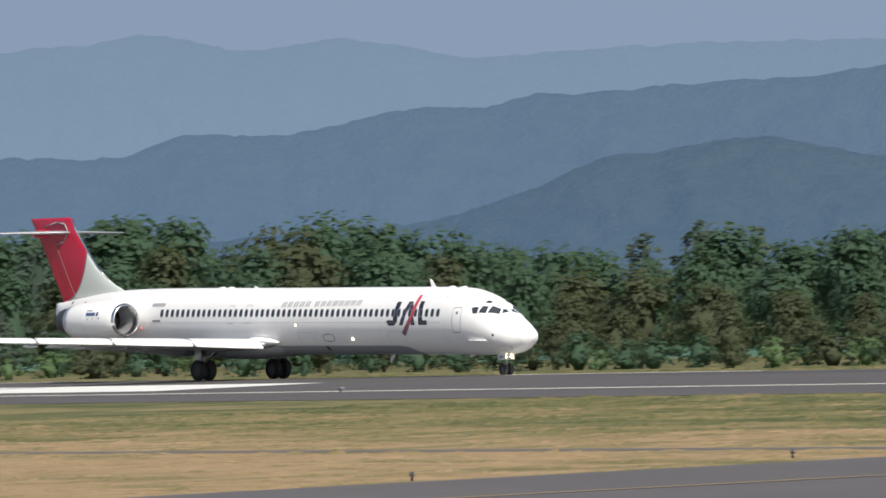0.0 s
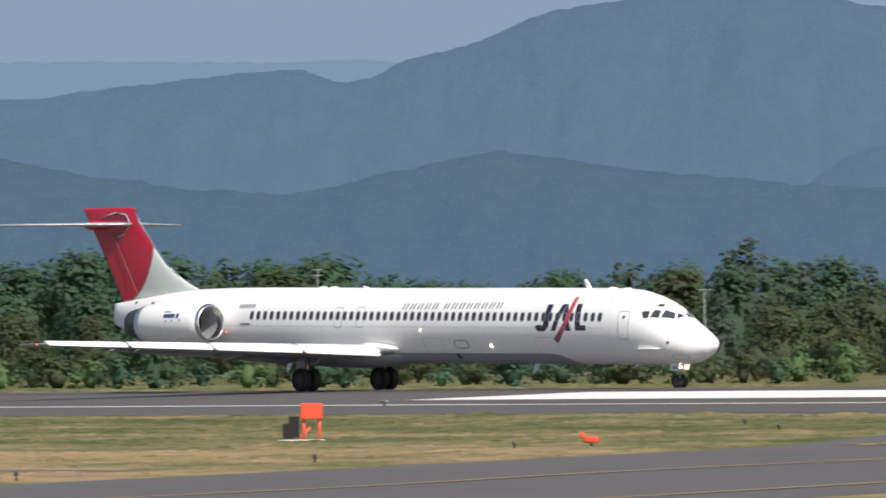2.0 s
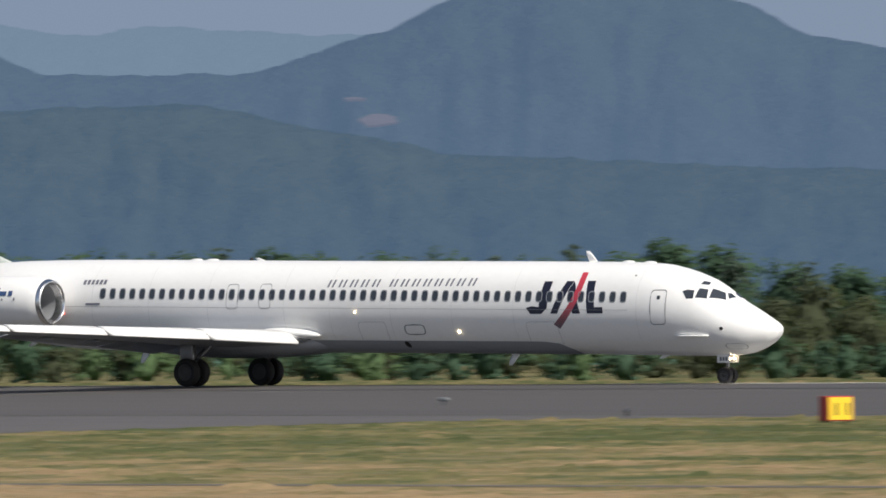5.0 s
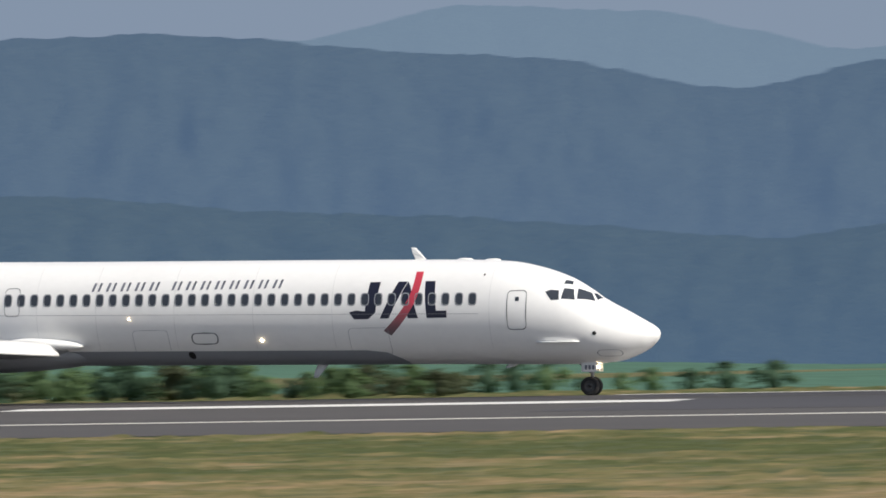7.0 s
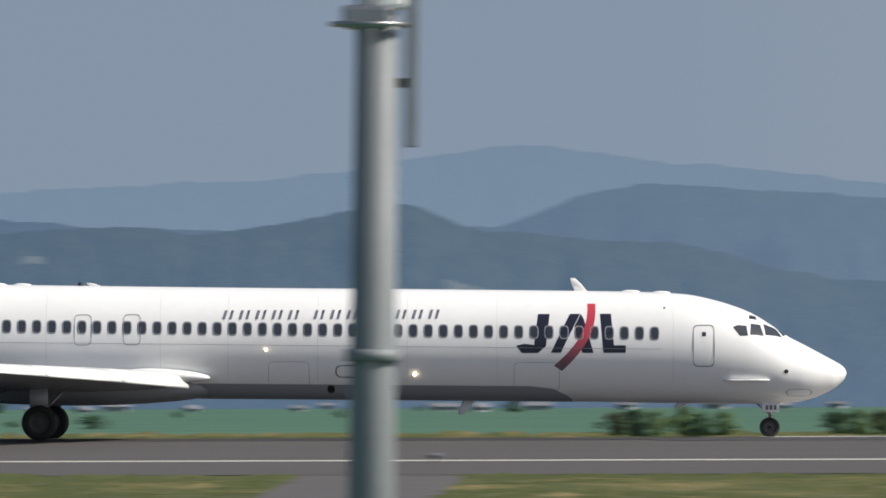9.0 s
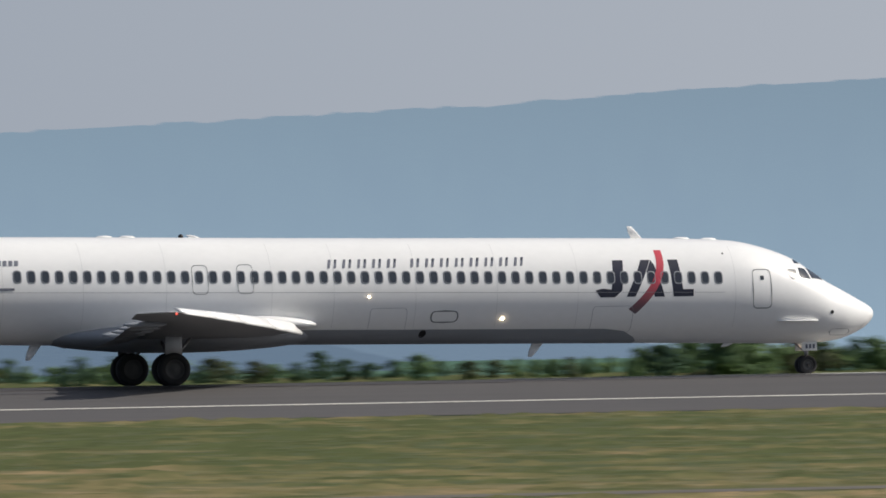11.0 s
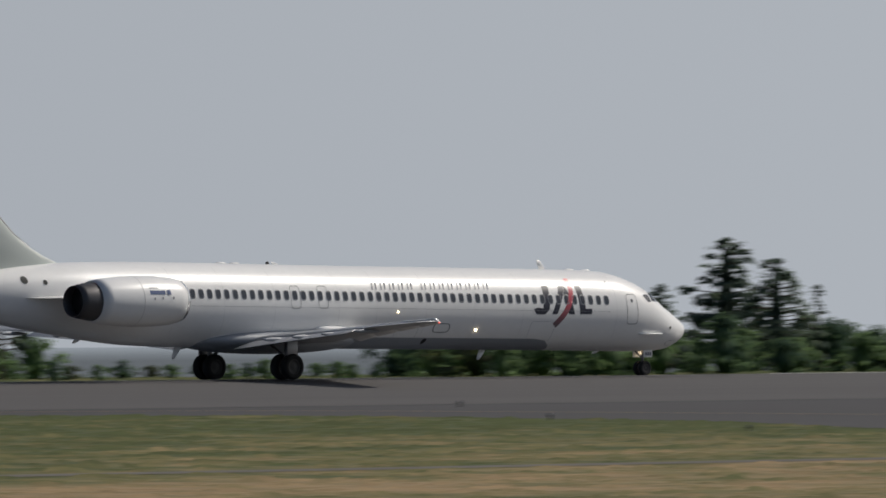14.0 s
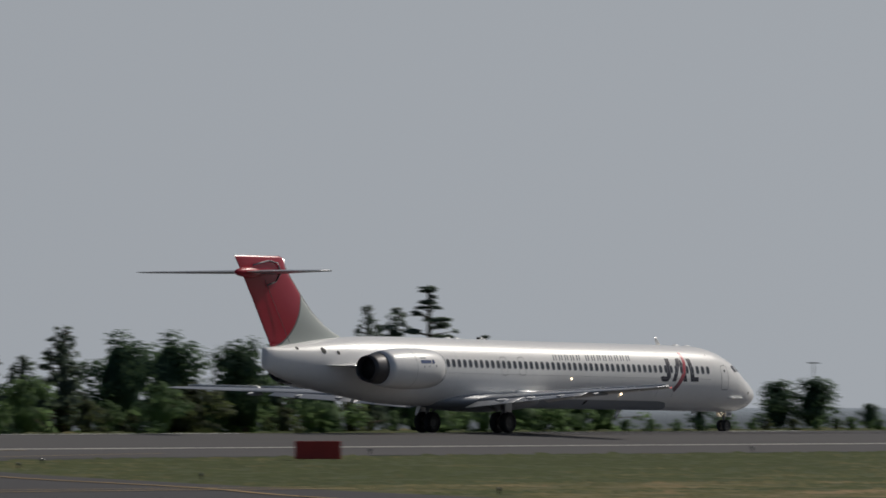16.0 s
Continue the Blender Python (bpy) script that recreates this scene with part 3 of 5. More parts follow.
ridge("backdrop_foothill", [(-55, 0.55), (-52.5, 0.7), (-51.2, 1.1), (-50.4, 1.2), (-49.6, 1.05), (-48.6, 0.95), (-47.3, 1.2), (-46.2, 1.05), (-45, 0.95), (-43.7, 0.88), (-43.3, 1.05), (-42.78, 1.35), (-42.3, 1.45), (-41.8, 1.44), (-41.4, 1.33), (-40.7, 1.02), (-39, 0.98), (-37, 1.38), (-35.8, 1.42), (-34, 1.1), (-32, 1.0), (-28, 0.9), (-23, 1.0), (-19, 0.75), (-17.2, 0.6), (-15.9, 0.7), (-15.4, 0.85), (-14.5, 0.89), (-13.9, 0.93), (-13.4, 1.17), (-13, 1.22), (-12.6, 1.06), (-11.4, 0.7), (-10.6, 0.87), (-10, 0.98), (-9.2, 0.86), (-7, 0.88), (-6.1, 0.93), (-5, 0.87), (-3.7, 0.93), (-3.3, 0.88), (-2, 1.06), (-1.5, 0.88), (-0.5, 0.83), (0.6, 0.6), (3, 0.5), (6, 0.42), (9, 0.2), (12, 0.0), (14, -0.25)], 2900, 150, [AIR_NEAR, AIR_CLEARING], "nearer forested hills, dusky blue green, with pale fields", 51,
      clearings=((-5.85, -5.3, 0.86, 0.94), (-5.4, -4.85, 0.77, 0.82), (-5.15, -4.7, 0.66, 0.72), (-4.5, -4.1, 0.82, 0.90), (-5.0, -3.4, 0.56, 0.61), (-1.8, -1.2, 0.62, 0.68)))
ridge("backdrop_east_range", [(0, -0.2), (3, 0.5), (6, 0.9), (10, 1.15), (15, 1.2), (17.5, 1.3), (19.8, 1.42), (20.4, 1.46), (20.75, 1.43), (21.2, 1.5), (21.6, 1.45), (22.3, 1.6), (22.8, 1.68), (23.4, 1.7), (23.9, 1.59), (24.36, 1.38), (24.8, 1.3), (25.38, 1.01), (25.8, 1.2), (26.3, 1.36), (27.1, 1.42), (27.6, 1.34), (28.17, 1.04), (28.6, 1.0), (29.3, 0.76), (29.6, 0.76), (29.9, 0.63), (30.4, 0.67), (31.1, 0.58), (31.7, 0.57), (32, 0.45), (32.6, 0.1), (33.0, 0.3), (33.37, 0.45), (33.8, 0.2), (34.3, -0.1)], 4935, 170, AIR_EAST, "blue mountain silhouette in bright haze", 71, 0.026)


def build_plain():
    """The coastal plain below the east rim, its haze painted in as emission."""
    verts, faces = [], []
    n = 60
    for i in range(n + 1):
        a = radians(24 + 40 * i / n)
        for d, z in ((1100, -17.5), (2400, -17.0), (3600, -14), (4880, -8), (4885, -4)):
            verts.append((d * math.sin(a), d * math.cos(a), z))
    for i in range(n):
        for k in range(4):
            p = i * 5 + k
            faces.append((p, p + 5, p + 6, p + 1))
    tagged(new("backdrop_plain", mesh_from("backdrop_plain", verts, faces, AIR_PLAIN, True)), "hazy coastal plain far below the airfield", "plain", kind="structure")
    r = random.Random(9)
    bm = bmesh.new()
    for i in range(380):
        a, d = radians(r.uniform(26, 39)), r.uniform(2900, 4800)
        w, h = r.uniform(1.0, 5.0), r.uniform(0.5, 1.7) + (2.0 if r.random() < 0.06 else 0)
        x, y, z = d * math.sin(a), d * math.cos(a), float(np.interp(d, (2400, 3600, 4880), (-17, -14, -8)))
        box(bm, x - w, x + w, y - 5, y + 5, z - 1, z + h)
    # the buildings emit a haze colour painted into their material
    tagged(new("distant_town", link_bm("distant_town", bm, painted_haze_mat("hazy_town", (0.55, 0.55, 0.55), (0.335, 0.39, 0.455), 0.80, 40), False)), "pale buildings of a distant town in haze", "town", kind="stuff")


build_plain()


# ---- trees ----
def leaf_cloud(centres, count, size, r, squash=0.8):
    """Leaf sprays near the surface of lobes (x, y, z, radius), with the normals of the crown that they make up."""
    verts, faces, normals = [], [], []
    weights = [c[3] ** 2 for c in centres]
    for _ in range(count):
        cx, cy, cz, rad = r.choices(centres, weights)[0]
        d = Vector((r.gauss(0, 1), r.gauss(0, 1), r.gauss(0, 1))).normalized()
        q = rad * (0.35 + 0.72 * r.random() ** 0.7)
        p = Vector((cx + d.x * q, cy + d.y * q, cz + d.z * q * squash))
        out = (0.65 * d + 0.8 * Vector((p.x, p.y, (p.z - 0.45) * 0.6)).normalized() + Vector((0, 0, 0.35))).normalized()
        n = (out + 0.45 * Vector((r.uniform(-1, 1), r.uniform(-1, 1), r.uniform(-0.6, 1)))).normalized()
        crown_n = (out + 0.3 * n).normalized()
        u = n.orthogonal().normalized()
        v = n.cross(u)
        s = size * r.uniform(0.5, 1.3)
        b = len(verts)
        for k in range(4):
            ang = k * 1.5708 + r.uniform(-0.4, 0.4)
            rr = s * r.uniform(0.4, 0.85)
            verts.append(p + u * rr * math.cos(ang) + v * rr * math.sin(ang) + n * r.uniform(-0.15, 0.15) * s)
            normals.append(crown_n)
        faces.append((b, b + 1, b + 2, b + 3))
    return verts, faces, normals


def tree_variant(kind, seed):
    """Meshes for a tree one metre high: trunk with limbs, and crown."""
    r = random.Random(seed)
    bm = bmesh.new()
    lobes = []
    if kind in ("round", "shrub"):
        low, wide = (0.08, 0.42) if kind == "round" else (0.0, 0.62)
        if kind == "round":
            rod(bm, (0, 0, -0.02), (0.02, 0, 0.5), 0.028, 0.014, 7)
        else:
            rod(bm, (0, 0, -0.05), (0, 0, 0.4), 0.02, 0.008, 5)
        for i in range(44 if kind == "round" else 26):
            h = low + (0.9 - low) * r.random() ** 0.8
            reach = wide * math.sin(math.pi * min(1, (h - low + 0.18) / (1.12 - low))) * r.uniform(0.3, 0.85)
            a = r.uniform(0, 6.283)
            rad = r.uniform(0.07, 0.17)
            lobes.append((reach * math.cos(a), reach * math.sin(a), min(h, 1 - rad * 0.8), rad))
            if i % 4 == 0:
                rod(bm, (0, 0, 0.15 + 0.3 * r.random()), lobes[-1][:3], 0.011, 0.004, 5)
        count, size = (2400, 0.033) if kind == "round" else (900, 0.054)
        core = crown_core(lambda h: (0.34 if kind == "round" else 0.24) * wide * math.sin(math.pi * min(1, (h - low + 0.18) / (1.12 - low))), low, 0.80, r)
        leaves = leaf_cloud(lobes, count, size, r)
    else:
        sparse = kind == "ragged"
        rod(bm, (0, 0, -0.02), (0.008, 0, 0.97), 0.02, 0.004, 7)
        tiers = 19 if sparse else 26
        for i in range(tiers):
            h = (0.25 if sparse else 0.1) + (0.95 - (0.25 if sparse else 0.1)) * i / (tiers - 1)
            reach = (0.20 if sparse else 0.29) * (1.06 - h) ** 0.7 * r.uniform(0.5, 1.15)
            for k in range(3 if sparse else 5):
                if sparse and r.random() < 0.25:
                    continue
                a = r.uniform(0, 6.283)
                rad = (0.032 if sparse else 0.05) * r.uniform(0.7, 1.4) * (1.25 - 0.75 * h)
                lobes.append((reach * math.cos(a), reach * math.sin(a), h, rad))
                rod(bm, (0, 0, h - 0.03), lobes[-1][:3], 0.006, 0.002, 4)
        lobes.append((0.005, 0, 0.965, 0.03))
        core = crown_core(lambda h: (0.01 if sparse else 0.07) * (1.06 - h) ** 0.7, 0.3 if sparse else 0.1, 0.9, r)
        leaves = leaf_cloud(lobes, 1400 if sparse else 2000, 0.027 if sparse else 0.033, r, 0.6)
    shift = len(core[0])
    verts, normals = core[0] + leaves[0], core[2] + leaves[2]
    faces = core[1] + [tuple(i + shift for i in f) for f in leaves[1]]
    return link_bm("trunk", bm, BARK), verts, faces, normals


TREE_KINDS = {}


def tree_mesh(kind, leaf, k):
    key = (kind, leaf.name, k)
    if key not in TREE_KINDS:
        trunk, verts, faces, normals = tree_variant(kind, hash_seed(kind, k))
        crown = mesh_from("crown", verts, faces, leaf)
        set_normals(crown, normals)
        TREE_KINDS[key] = (trunk, crown, np.array(normals))
    return TREE_KINDS[key]


def hash_seed(kind, k):
    return sum(map(ord, kind)) * 31 + k * 17


def tree(x, y, height, width, kind, leaf, k, label, name="tree", category="tree", group=""):
    trunk, crown, normals = tree_mesh(kind, leaf, k)
    e = new(name)
    e.matrix_basis = Matrix.Translation((x, y, land(x, y) - 0.05)) @ Matrix.Rotation(k * 1.7 + x, 4, "Z") @ Matrix.Diagonal((height * width, height * width, height, 1))
    part("trunk", trunk, None, e)
    part("crown", crown, None, e)
    return tagged(e, label, category, group)


class Stand:
    """Many far plants joined into one object."""
    def __init__(self):
        self.verts, self.normals, self.faces, self.count = [], [], {}, 0

    def add(self, x, y, height, width, kind, leaf, k, keep):
        trunk, crown, normals = tree_mesh(kind, leaf, k)
        n = len(crown.vertices)
        co = np.empty(n * 3)
        crown.vertices.foreach_get("co", co)
        pick = np.r_[0:CORE, CORE:n // 4:keep]
        co = co.reshape(-1, 4, 3)[pick].reshape(-1, 3)
        a = k * 1.7 + x
        c, s = math.cos(a), math.sin(a)
        out = np.empty_like(co)
        grow = 1.25 if keep > 1 else 1.0
        if keep > 1:
            mid = np.repeat(co.reshape(-1, 4, 3).mean(axis=1), 4, axis=0)
            co[4 * CORE:] = (mid + (co - mid) * grow)[4 * CORE:]
        out[:, 0] = x + (co[:, 0] * c - co[:, 1] * s) * height * width
        out[:, 1] = y + (co[:, 0] * s + co[:, 1] * c) * height * width
        out[:, 2] = land(x, y) - 0.05 + co[:, 2] * height
        nn = normals.reshape(-1, 4, 3)[pick].reshape(-1, 3)
        self.normals.append(np.stack((nn[:, 0] * c - nn[:, 1] * s, nn[:, 0] * s + nn[:, 1] * c, nn[:, 2]), axis=1))
        self.verts.append(out)
        self.faces.setdefault(leaf.name, []).append((self.count, len(out)))
        self.count += len(out)

    def finish(self, name, label, category):
        verts = np.concatenate(self.verts)
        leaves = list(self.faces)
        polys, which = [], []
        for i, key in enumerate(leaves):
            for start, n in self.faces[key]:
                polys += [(b, b + 1, b + 2, b + 3) for b in range(start, start + n, 4)]
                which += [i] * (n // 4)
        me = bpy.data.meshes.new(name)
        me.from_pydata(verts.tolist(), [], polys)
        for key in leaves:
            me.materials.append(bpy.data.materials[key])
        me.polygons.foreach_set("material_index", which)
        me.update()
        set_normals(me, np.concatenate(self.normals))
        return tagged(new(name, me), label, category, kind="stuff")


def by_bearing(az, dist):
    """The place on a bearing at a distance across the runway."""
    return dist * math.tan(radians(az)), dist


def tall(az, dist, el):
    """The height that reaches an elevation seen from the camera."""
    x, y = by_bearing(az, dist)
    return max(1.0, math.hypot(x, y) * math.tan(radians(el)) + EYE_Z - land(x, y))


def west_wood():
    r = random.Random(21)
    back, brush = Stand(), Stand()
    crest = along([(0.62, -58), (0.61, -55), (0.68, -54.2), (0.6, -53.5), (0.68, -53), (0.52, -51.7), (0.49, -51.2), (0.6, -50.8), (0.5, -50.1), (0.58, -49.6), (0.55, -48.5), (0.42, -48), (0.36, -47.1), (0.5, -46.5), (0.58, -45.8), (0.5, -45.3), (0.3, -44.3), (0.45, -43.5), (0.5, -42.6), (0.42, -42.2), (0.58, -41.5), (0.45, -41.1), (0.5, -40.3), (0.44, -39.3), (0.42, -38.5), (0.52, -37.7), (0.45, -36.8), (0.46, -34), (0.48, -32.8), (0.36, -31.6), (0.3, -29), (0.15, -27), (0.0, -24), (-0.02, -19)])
    for row, (dist, share, step) in enumerate(((600, 1.0, 0.33), (568, 0.97, 0.38), (532, 0.80, 0.40), (497, 0.60, 0.44), (467, 0.42, 0.48))):
        az = -58.0 + 0.1 * row
        while az < -23:
            d = dist + r.uniform(-14, 14)
            rx, ry = by_bearing(az, d)
            e = (crest(az) + 0.24) * (share + r.uniform(-0.10, 0.07)) - 0.24
            h = tall(az, d, e) * 1.13
            fir = r.random() < (0.22 if row < 2 else 0.05)
            kind = "conifer" if fir else "round"
            leaf = NEEDLE if fir else (LEAF_OLIVE if r.random() < (0.04, 0.12, 0.6, 0.8, 0.7)[row] else LEAF)
            width = r.uniform(1.0, 1.4) if not fir else r.uniform(1.0, 1.3)
            if row < 3:
                back.add(rx, ry, h, width, kind, leaf, r.randrange(5), 2)
            else:
                tree(rx, ry, h, width, kind, leaf, r.randrange(5),
                 "dark conifer in the wood beyond the runway" if fir else "leafy broadleaf tree in the wood beyond the runway", group="wood beyond the runway")
            az += step * r.uniform(0.7, 1.25)
    az = -58.0
    while az < -17:
        d = r.uniform(428, 462)
        h = r.uniform(1.4, 3.4) if az < -30 else r.uniform(0.9, 2.2)
        x, y = by_bearing(az, d)
        brush.add(x, y, h, r.uniform(1.2, 1.9), "shrub", r.choice((LEAF, LEAF, LEAF_OLIVE, LEAF_FRESH)), r.randrange(4), 2)
        az += r.uniform(0.12, 0.3)


    for i in range(44):  # hedges and copses across the far fields
        az = r.uniform(-24, 3)
        d = r.choice((1700, 2100, 2500)) + r.uniform(-90, 90)
        x, y = by_bearing(az, d)
        brush.add(x, y, r.uniform(1.2, 3.6), r.uniform(1.6, 3.0), "shrub", LEAF, r.randrange(4), 3)
    for i in range(9):  # a copse in the paddies
        x, y = by_bearing(-13.7 + 0.08 * i, 1900 + r.uniform(-50, 50))
        brush.add(x, y, r.uniform(5.0, 8.5), r.uniform(0.8, 1.2), "round", LEAF, r.randrange(5), 2)
    back.finish("far_wood", "dense green wood of broadleaf trees and conifers", "wood")
    brush.finish("undergrowth", "low leafy undergrowth along the edge of the wood", "undergrowth")


EAST_TREES = (  # bearing, elevation of the top, kind, width
    (21.05, 0.63, "c", 0.7), (21.53, 0.55, "r", 0.6), (21.95, 0.58, "c", 1.0), (22.2, 0.55, "r", 1.0), (22.53, 0.73, "r", 0.9), (22.78, 0.74, "c", 1.0), (23.07, 0.55, "r", 1.0), (23.35, 0.52, "r", 0.9), (23.6, 0.62, "c", 1.1), (23.76, 0.58, "r", 0.8), (24.38, 0.59, "c", 1.1), (24.65, 0.38, "r", 1.0), (24.95, 0.36, "r", 1.1), (25.2, 0.42, "r", 0.9),
    (25.92, 0.57, "r", 0.9), (37.08, 0.40, "c", 1.0), (37.3, 0.12, "r", 1.0), (37.53, 0.34, "c", 1.3), (37.82, 0.29, "r", 1.2), (38.2, 0.25, "r", 1.2), (38.6, 0.2, "r", 1.1), (39.15, 0.60, "g", 0.7), (39.46, 0.66, "g", 0.7), (39.79, 0.55, "g", 1.0),
    (42.3, 0.15, "r", 1.0), (42.62, 0.18, "g", 1.0), (43.05, 0.07, "r", 1.0), (43.8, 0.28, "c", 1.1), (44.2, 0.55, "c", 1.35), (44.5, 0.43, "c", 1.2), (44.75, 0.27, "g", 0.9), (45.1, 0.04, "r", 1.1), (45.4, 0.12, "r", 1.1), (45.65, 0.17, "r", 1.0), (45.95, 0.26, "r", 1.0), (46.2, 0.55, "r", 0.9), (46.48, 0.60, "r", 0.8), (46.74, 0.62, "c", 1.2), (46.99, 0.95, "c", 0.95), (47.26, 0.47, "r", 0.95), (47.42, 0.3, "r", 0.8),
    (48.17, 0.40, "c", 0.9), (48.55, 0.49, "r", 0.8), (48.75, 0.47, "r", 0.7), (49.4, 0.25, "r", 1.0), (49.62, 0.32, "g", 1.3), (49.85, 0.24, "c", 1.2), (50.1, 0.42, "c", 1.0), (50.45, 0.40, "r", 0.9), (50.75, 0.40, "r", 0.8), (51.2, 0.36, "r", 0.8), (51.42, 0.52, "g", 0.8), (51.62, 0.42, "g", 1.0), (51.95, 0.54, "c", 0.55), (52.12, 0.53, "c", 0.75), (52.33, 0.65, "g", 1.5), (52.66, 0.36, "g", 1.2), (52.8, 0.3, "g", 0.9), (53.2, 0.0, "r", 1.0), (54.44, 0.10, "r", 1.1), (54.66, 0.115, "r", 1.1), (55.0, -0.04, "r", 1.0))


def east_rim():
    r = random.Random(33)
    low = Stand()
    for az, el, kind, width in EAST_TREES:
        d = 412 + r.uniform(-8, 8)
        x, y = by_bearing(az, d)
        shape, leaf, label = {"c": ("conifer", NEEDLE, "tall dark conifer on the rim of the airfield"), "r": ("round", LEAF, "dark broadleaf tree on the rim of the airfield"), "g": ("ragged", NEEDLE, "sparse ragged conifer with bare gaps")}[kind]
        tree(x, y, tall(az, d, el) * 1.05, width * (1.5 if kind == "r" else 1.15), shape, leaf, r.randrange(5), label, group="trees on the rim")
    for a0, a1, e0, e1 in ((19.0, 25.6, -0.2, 0.02), (25.6, 28.3, -0.22, -0.06), (28.3, 29.7, -0.2, -0.08), (35.8, 37.0, -0.12, 0.03), (37.0, 40.2, -0.2, 0.0), (40.2, 42.2, -0.28, -0.17), (42.2, 48.0, -0.12, 0.10), (48.0, 53.4, -0.12, 0.12), (53.4, 58, -0.24, -0.1), (-0.75, 0.05, -0.26, -0.19), (0.6, 1.3, -0.27, -0.22), (-23, -19, -0.25, -0.12), (3.0, 19.0, -0.30, -0.16)):
        az = a0
        while az < a1:
            d = r.uniform(396, 418)
            x, y = by_bearing(az, d)
            if az < 19:
                low.add(x, y, tall(az, d, r.uniform(e0, e1) + 0.04), r.uniform(1.2, 1.9), "shrub", r.choice((LEAF, LEAF_FRESH, LEAF_OLIVE)), r.randrange(4), 1)
                az += r.uniform(0.08, 0.17)
                continue
            tree(x, y, tall(az, d, r.uniform(e0, e1) + 0.04), r.uniform(1.2, 1.9), "shrub", r.choice((LEAF, LEAF_FRESH, LEAF_FRESH, LEAF_OLIVE, LEAF_FRESH)), r.randrange(4), "green shrub along the rim of the airfield", "shrub", "shrub", "shrubs along the rim")
            az += r.uniform(0.08, 0.17)
    low.finish("rim_scrub", "low green scrub along the rim of the airfield", "scrub")


west_wood()
east_rim()


# ---- the airliner ----
# Local space: x forward with the nose at 0, y to its left, z up from the ground; s is the distance back from the nose.
STATIONS = (  # s, top, bottom, half width
    (0.0, 2.12, 2.05, 0.03), (0.06, 2.24, 1.90, 0.20), (0.2, 2.36, 1.74, 0.36), (0.48, 2.52, 1.53, 0.60), (1.23, 2.93, 1.22, 1.02), (1.9, 3.28, 1.12, 1.26), (2.25, 3.52, 1.10, 1.36), (2.8, 3.88, 1.09, 1.47), (3.28, 4.13, 1.09, 1.54),
    (4.22, 4.45, 1.10, 1.63), (5.35, 4.67, 1.12, 1.67), (8.76, 4.78, 1.18, 1.67), (20.3, 4.93, 1.31, 1.67), (30.0, 5.08, 1.43, 1.67), (33.2, 5.11, 1.54, 1.66),
    (35.2, 5.10, 1.74, 1.58), (36.8, 5.06, 1.96, 1.47), (38.8, 4.92, 2.24, 1.22), (40.5, 4.74, 2.56, 0.92), (42.0, 4.58, 2.92, 0.55), (43.0, 4.48, 3.28, 0.25), (43.35, 4.44, 3.40, 0.07))
ST = np.array(STATIONS)


def hull(s):
    """Top, bottom and half width of the fuselage at s, smoothly between the stations."""
    i = int(min(max(np.searchsorted(ST[:, 0], s) - 1, 0), len(ST) - 2))
    a, b = ST[i], ST[i + 1]
    h = b[0] - a[0]
    u = (s - a[0]) / h
    pa, pb = ST[max(i - 1, 0)], ST[min(i + 2, len(ST) - 1)]
    ma = (b[1:] - pa[1:]) / (b[0] - pa[0])
    mb = (pb[1:] - a[1:]) / (pb[0] - a[0])
    sec = (b[1:] - a[1:]) / h
    for m in (ma, mb):
        for k in range(3):
            if m[k] * sec[k] <= 0:
                m[k] = 0
            elif abs(m[k]) > 3 * abs(sec[k]):
                m[k] = 3 * sec[k]
    return a[1:] * (1 + 2 * u) * (1 - u) ** 2 + b[1:] * u * u * (3 - 2 * u) + ma * h * u * (1 - u) ** 2 + mb * h * u * u * (u - 1)


def skin(s, ang, out=0.0):
    """The point of the fuselage at s and at an angle above the horizontal on the right side (over 90: left side)."""
    t, b, w = hull(s)
    zc, rz = (t + b) / 2, (t - b) / 2
    return Vector((-s, -(w + out) * math.cos(radians(ang)), zc + (rz + out) * math.sin(radians(ang))))


def angle_at(s, z):
    t, b, w = hull(s)
    return math.degrees(math.asin(max(-1, min(1, (z - (t + b) / 2) / ((t - b) / 2)))))


def build_fuselage(plane):
    bm = bmesh.new()
    stops = sorted({*np.linspace(0, 0.5, 8), *np.linspace(0.5, 6, 34), *np.linspace(6, 33, 40), *np.linspace(33, 43.35, 34)})
    tube(bm, [[skin(s, 360 * k / 64) for k in range(64)] for s in stops])
    return part("fuselage", bm, PAINT_WHITE, plane, "glossy white airliner fuselage with a pointed nose")


def decal(name, outline, material, parent, out=0.012, left=False, polar=False, label="", step=0.16, thick=0.0):
    """A painted patch on the fuselage: an outline in s and z (or s and angle), laid on the skin."""
    bm = bmesh.new()
    vs = [bm.verts.new((s, q, 0)) for s, q in outline]
    bm.faces.new(vs)
    for axis in (0, 1):
        lo, hi = min(p[axis] for p in outline), max(p[axis] for p in outline)
        st = (7.0 if axis and polar else step)
        for k in range(1, int((hi - lo) / st) + 1):
            c = lo + (hi - lo) * k / (int((hi - lo) / st) + 1)
            no = [0, 0, 0]; no[axis] = 1
            co = [0, 0, 0]; co[axis] = c
            bmesh.ops.bisect_plane(bm, geom=bm.verts[:] + bm.edges[:] + bm.faces[:], plane_co=co, plane_no=no)
    bmesh.ops.triangulate(bm, faces=[f for f in bm.faces if len(f.verts) > 4])
    for v in bm.verts:
        s, q = v.co.x, v.co.y
        v.co = skin(s, q if polar else angle_at(s, q), out)
        if left:
            v.co.y = -v.co.y
    bmesh.ops.recalc_face_normals(bm, faces=bm.faces[:])
    return part(name, bm, material, parent, label)


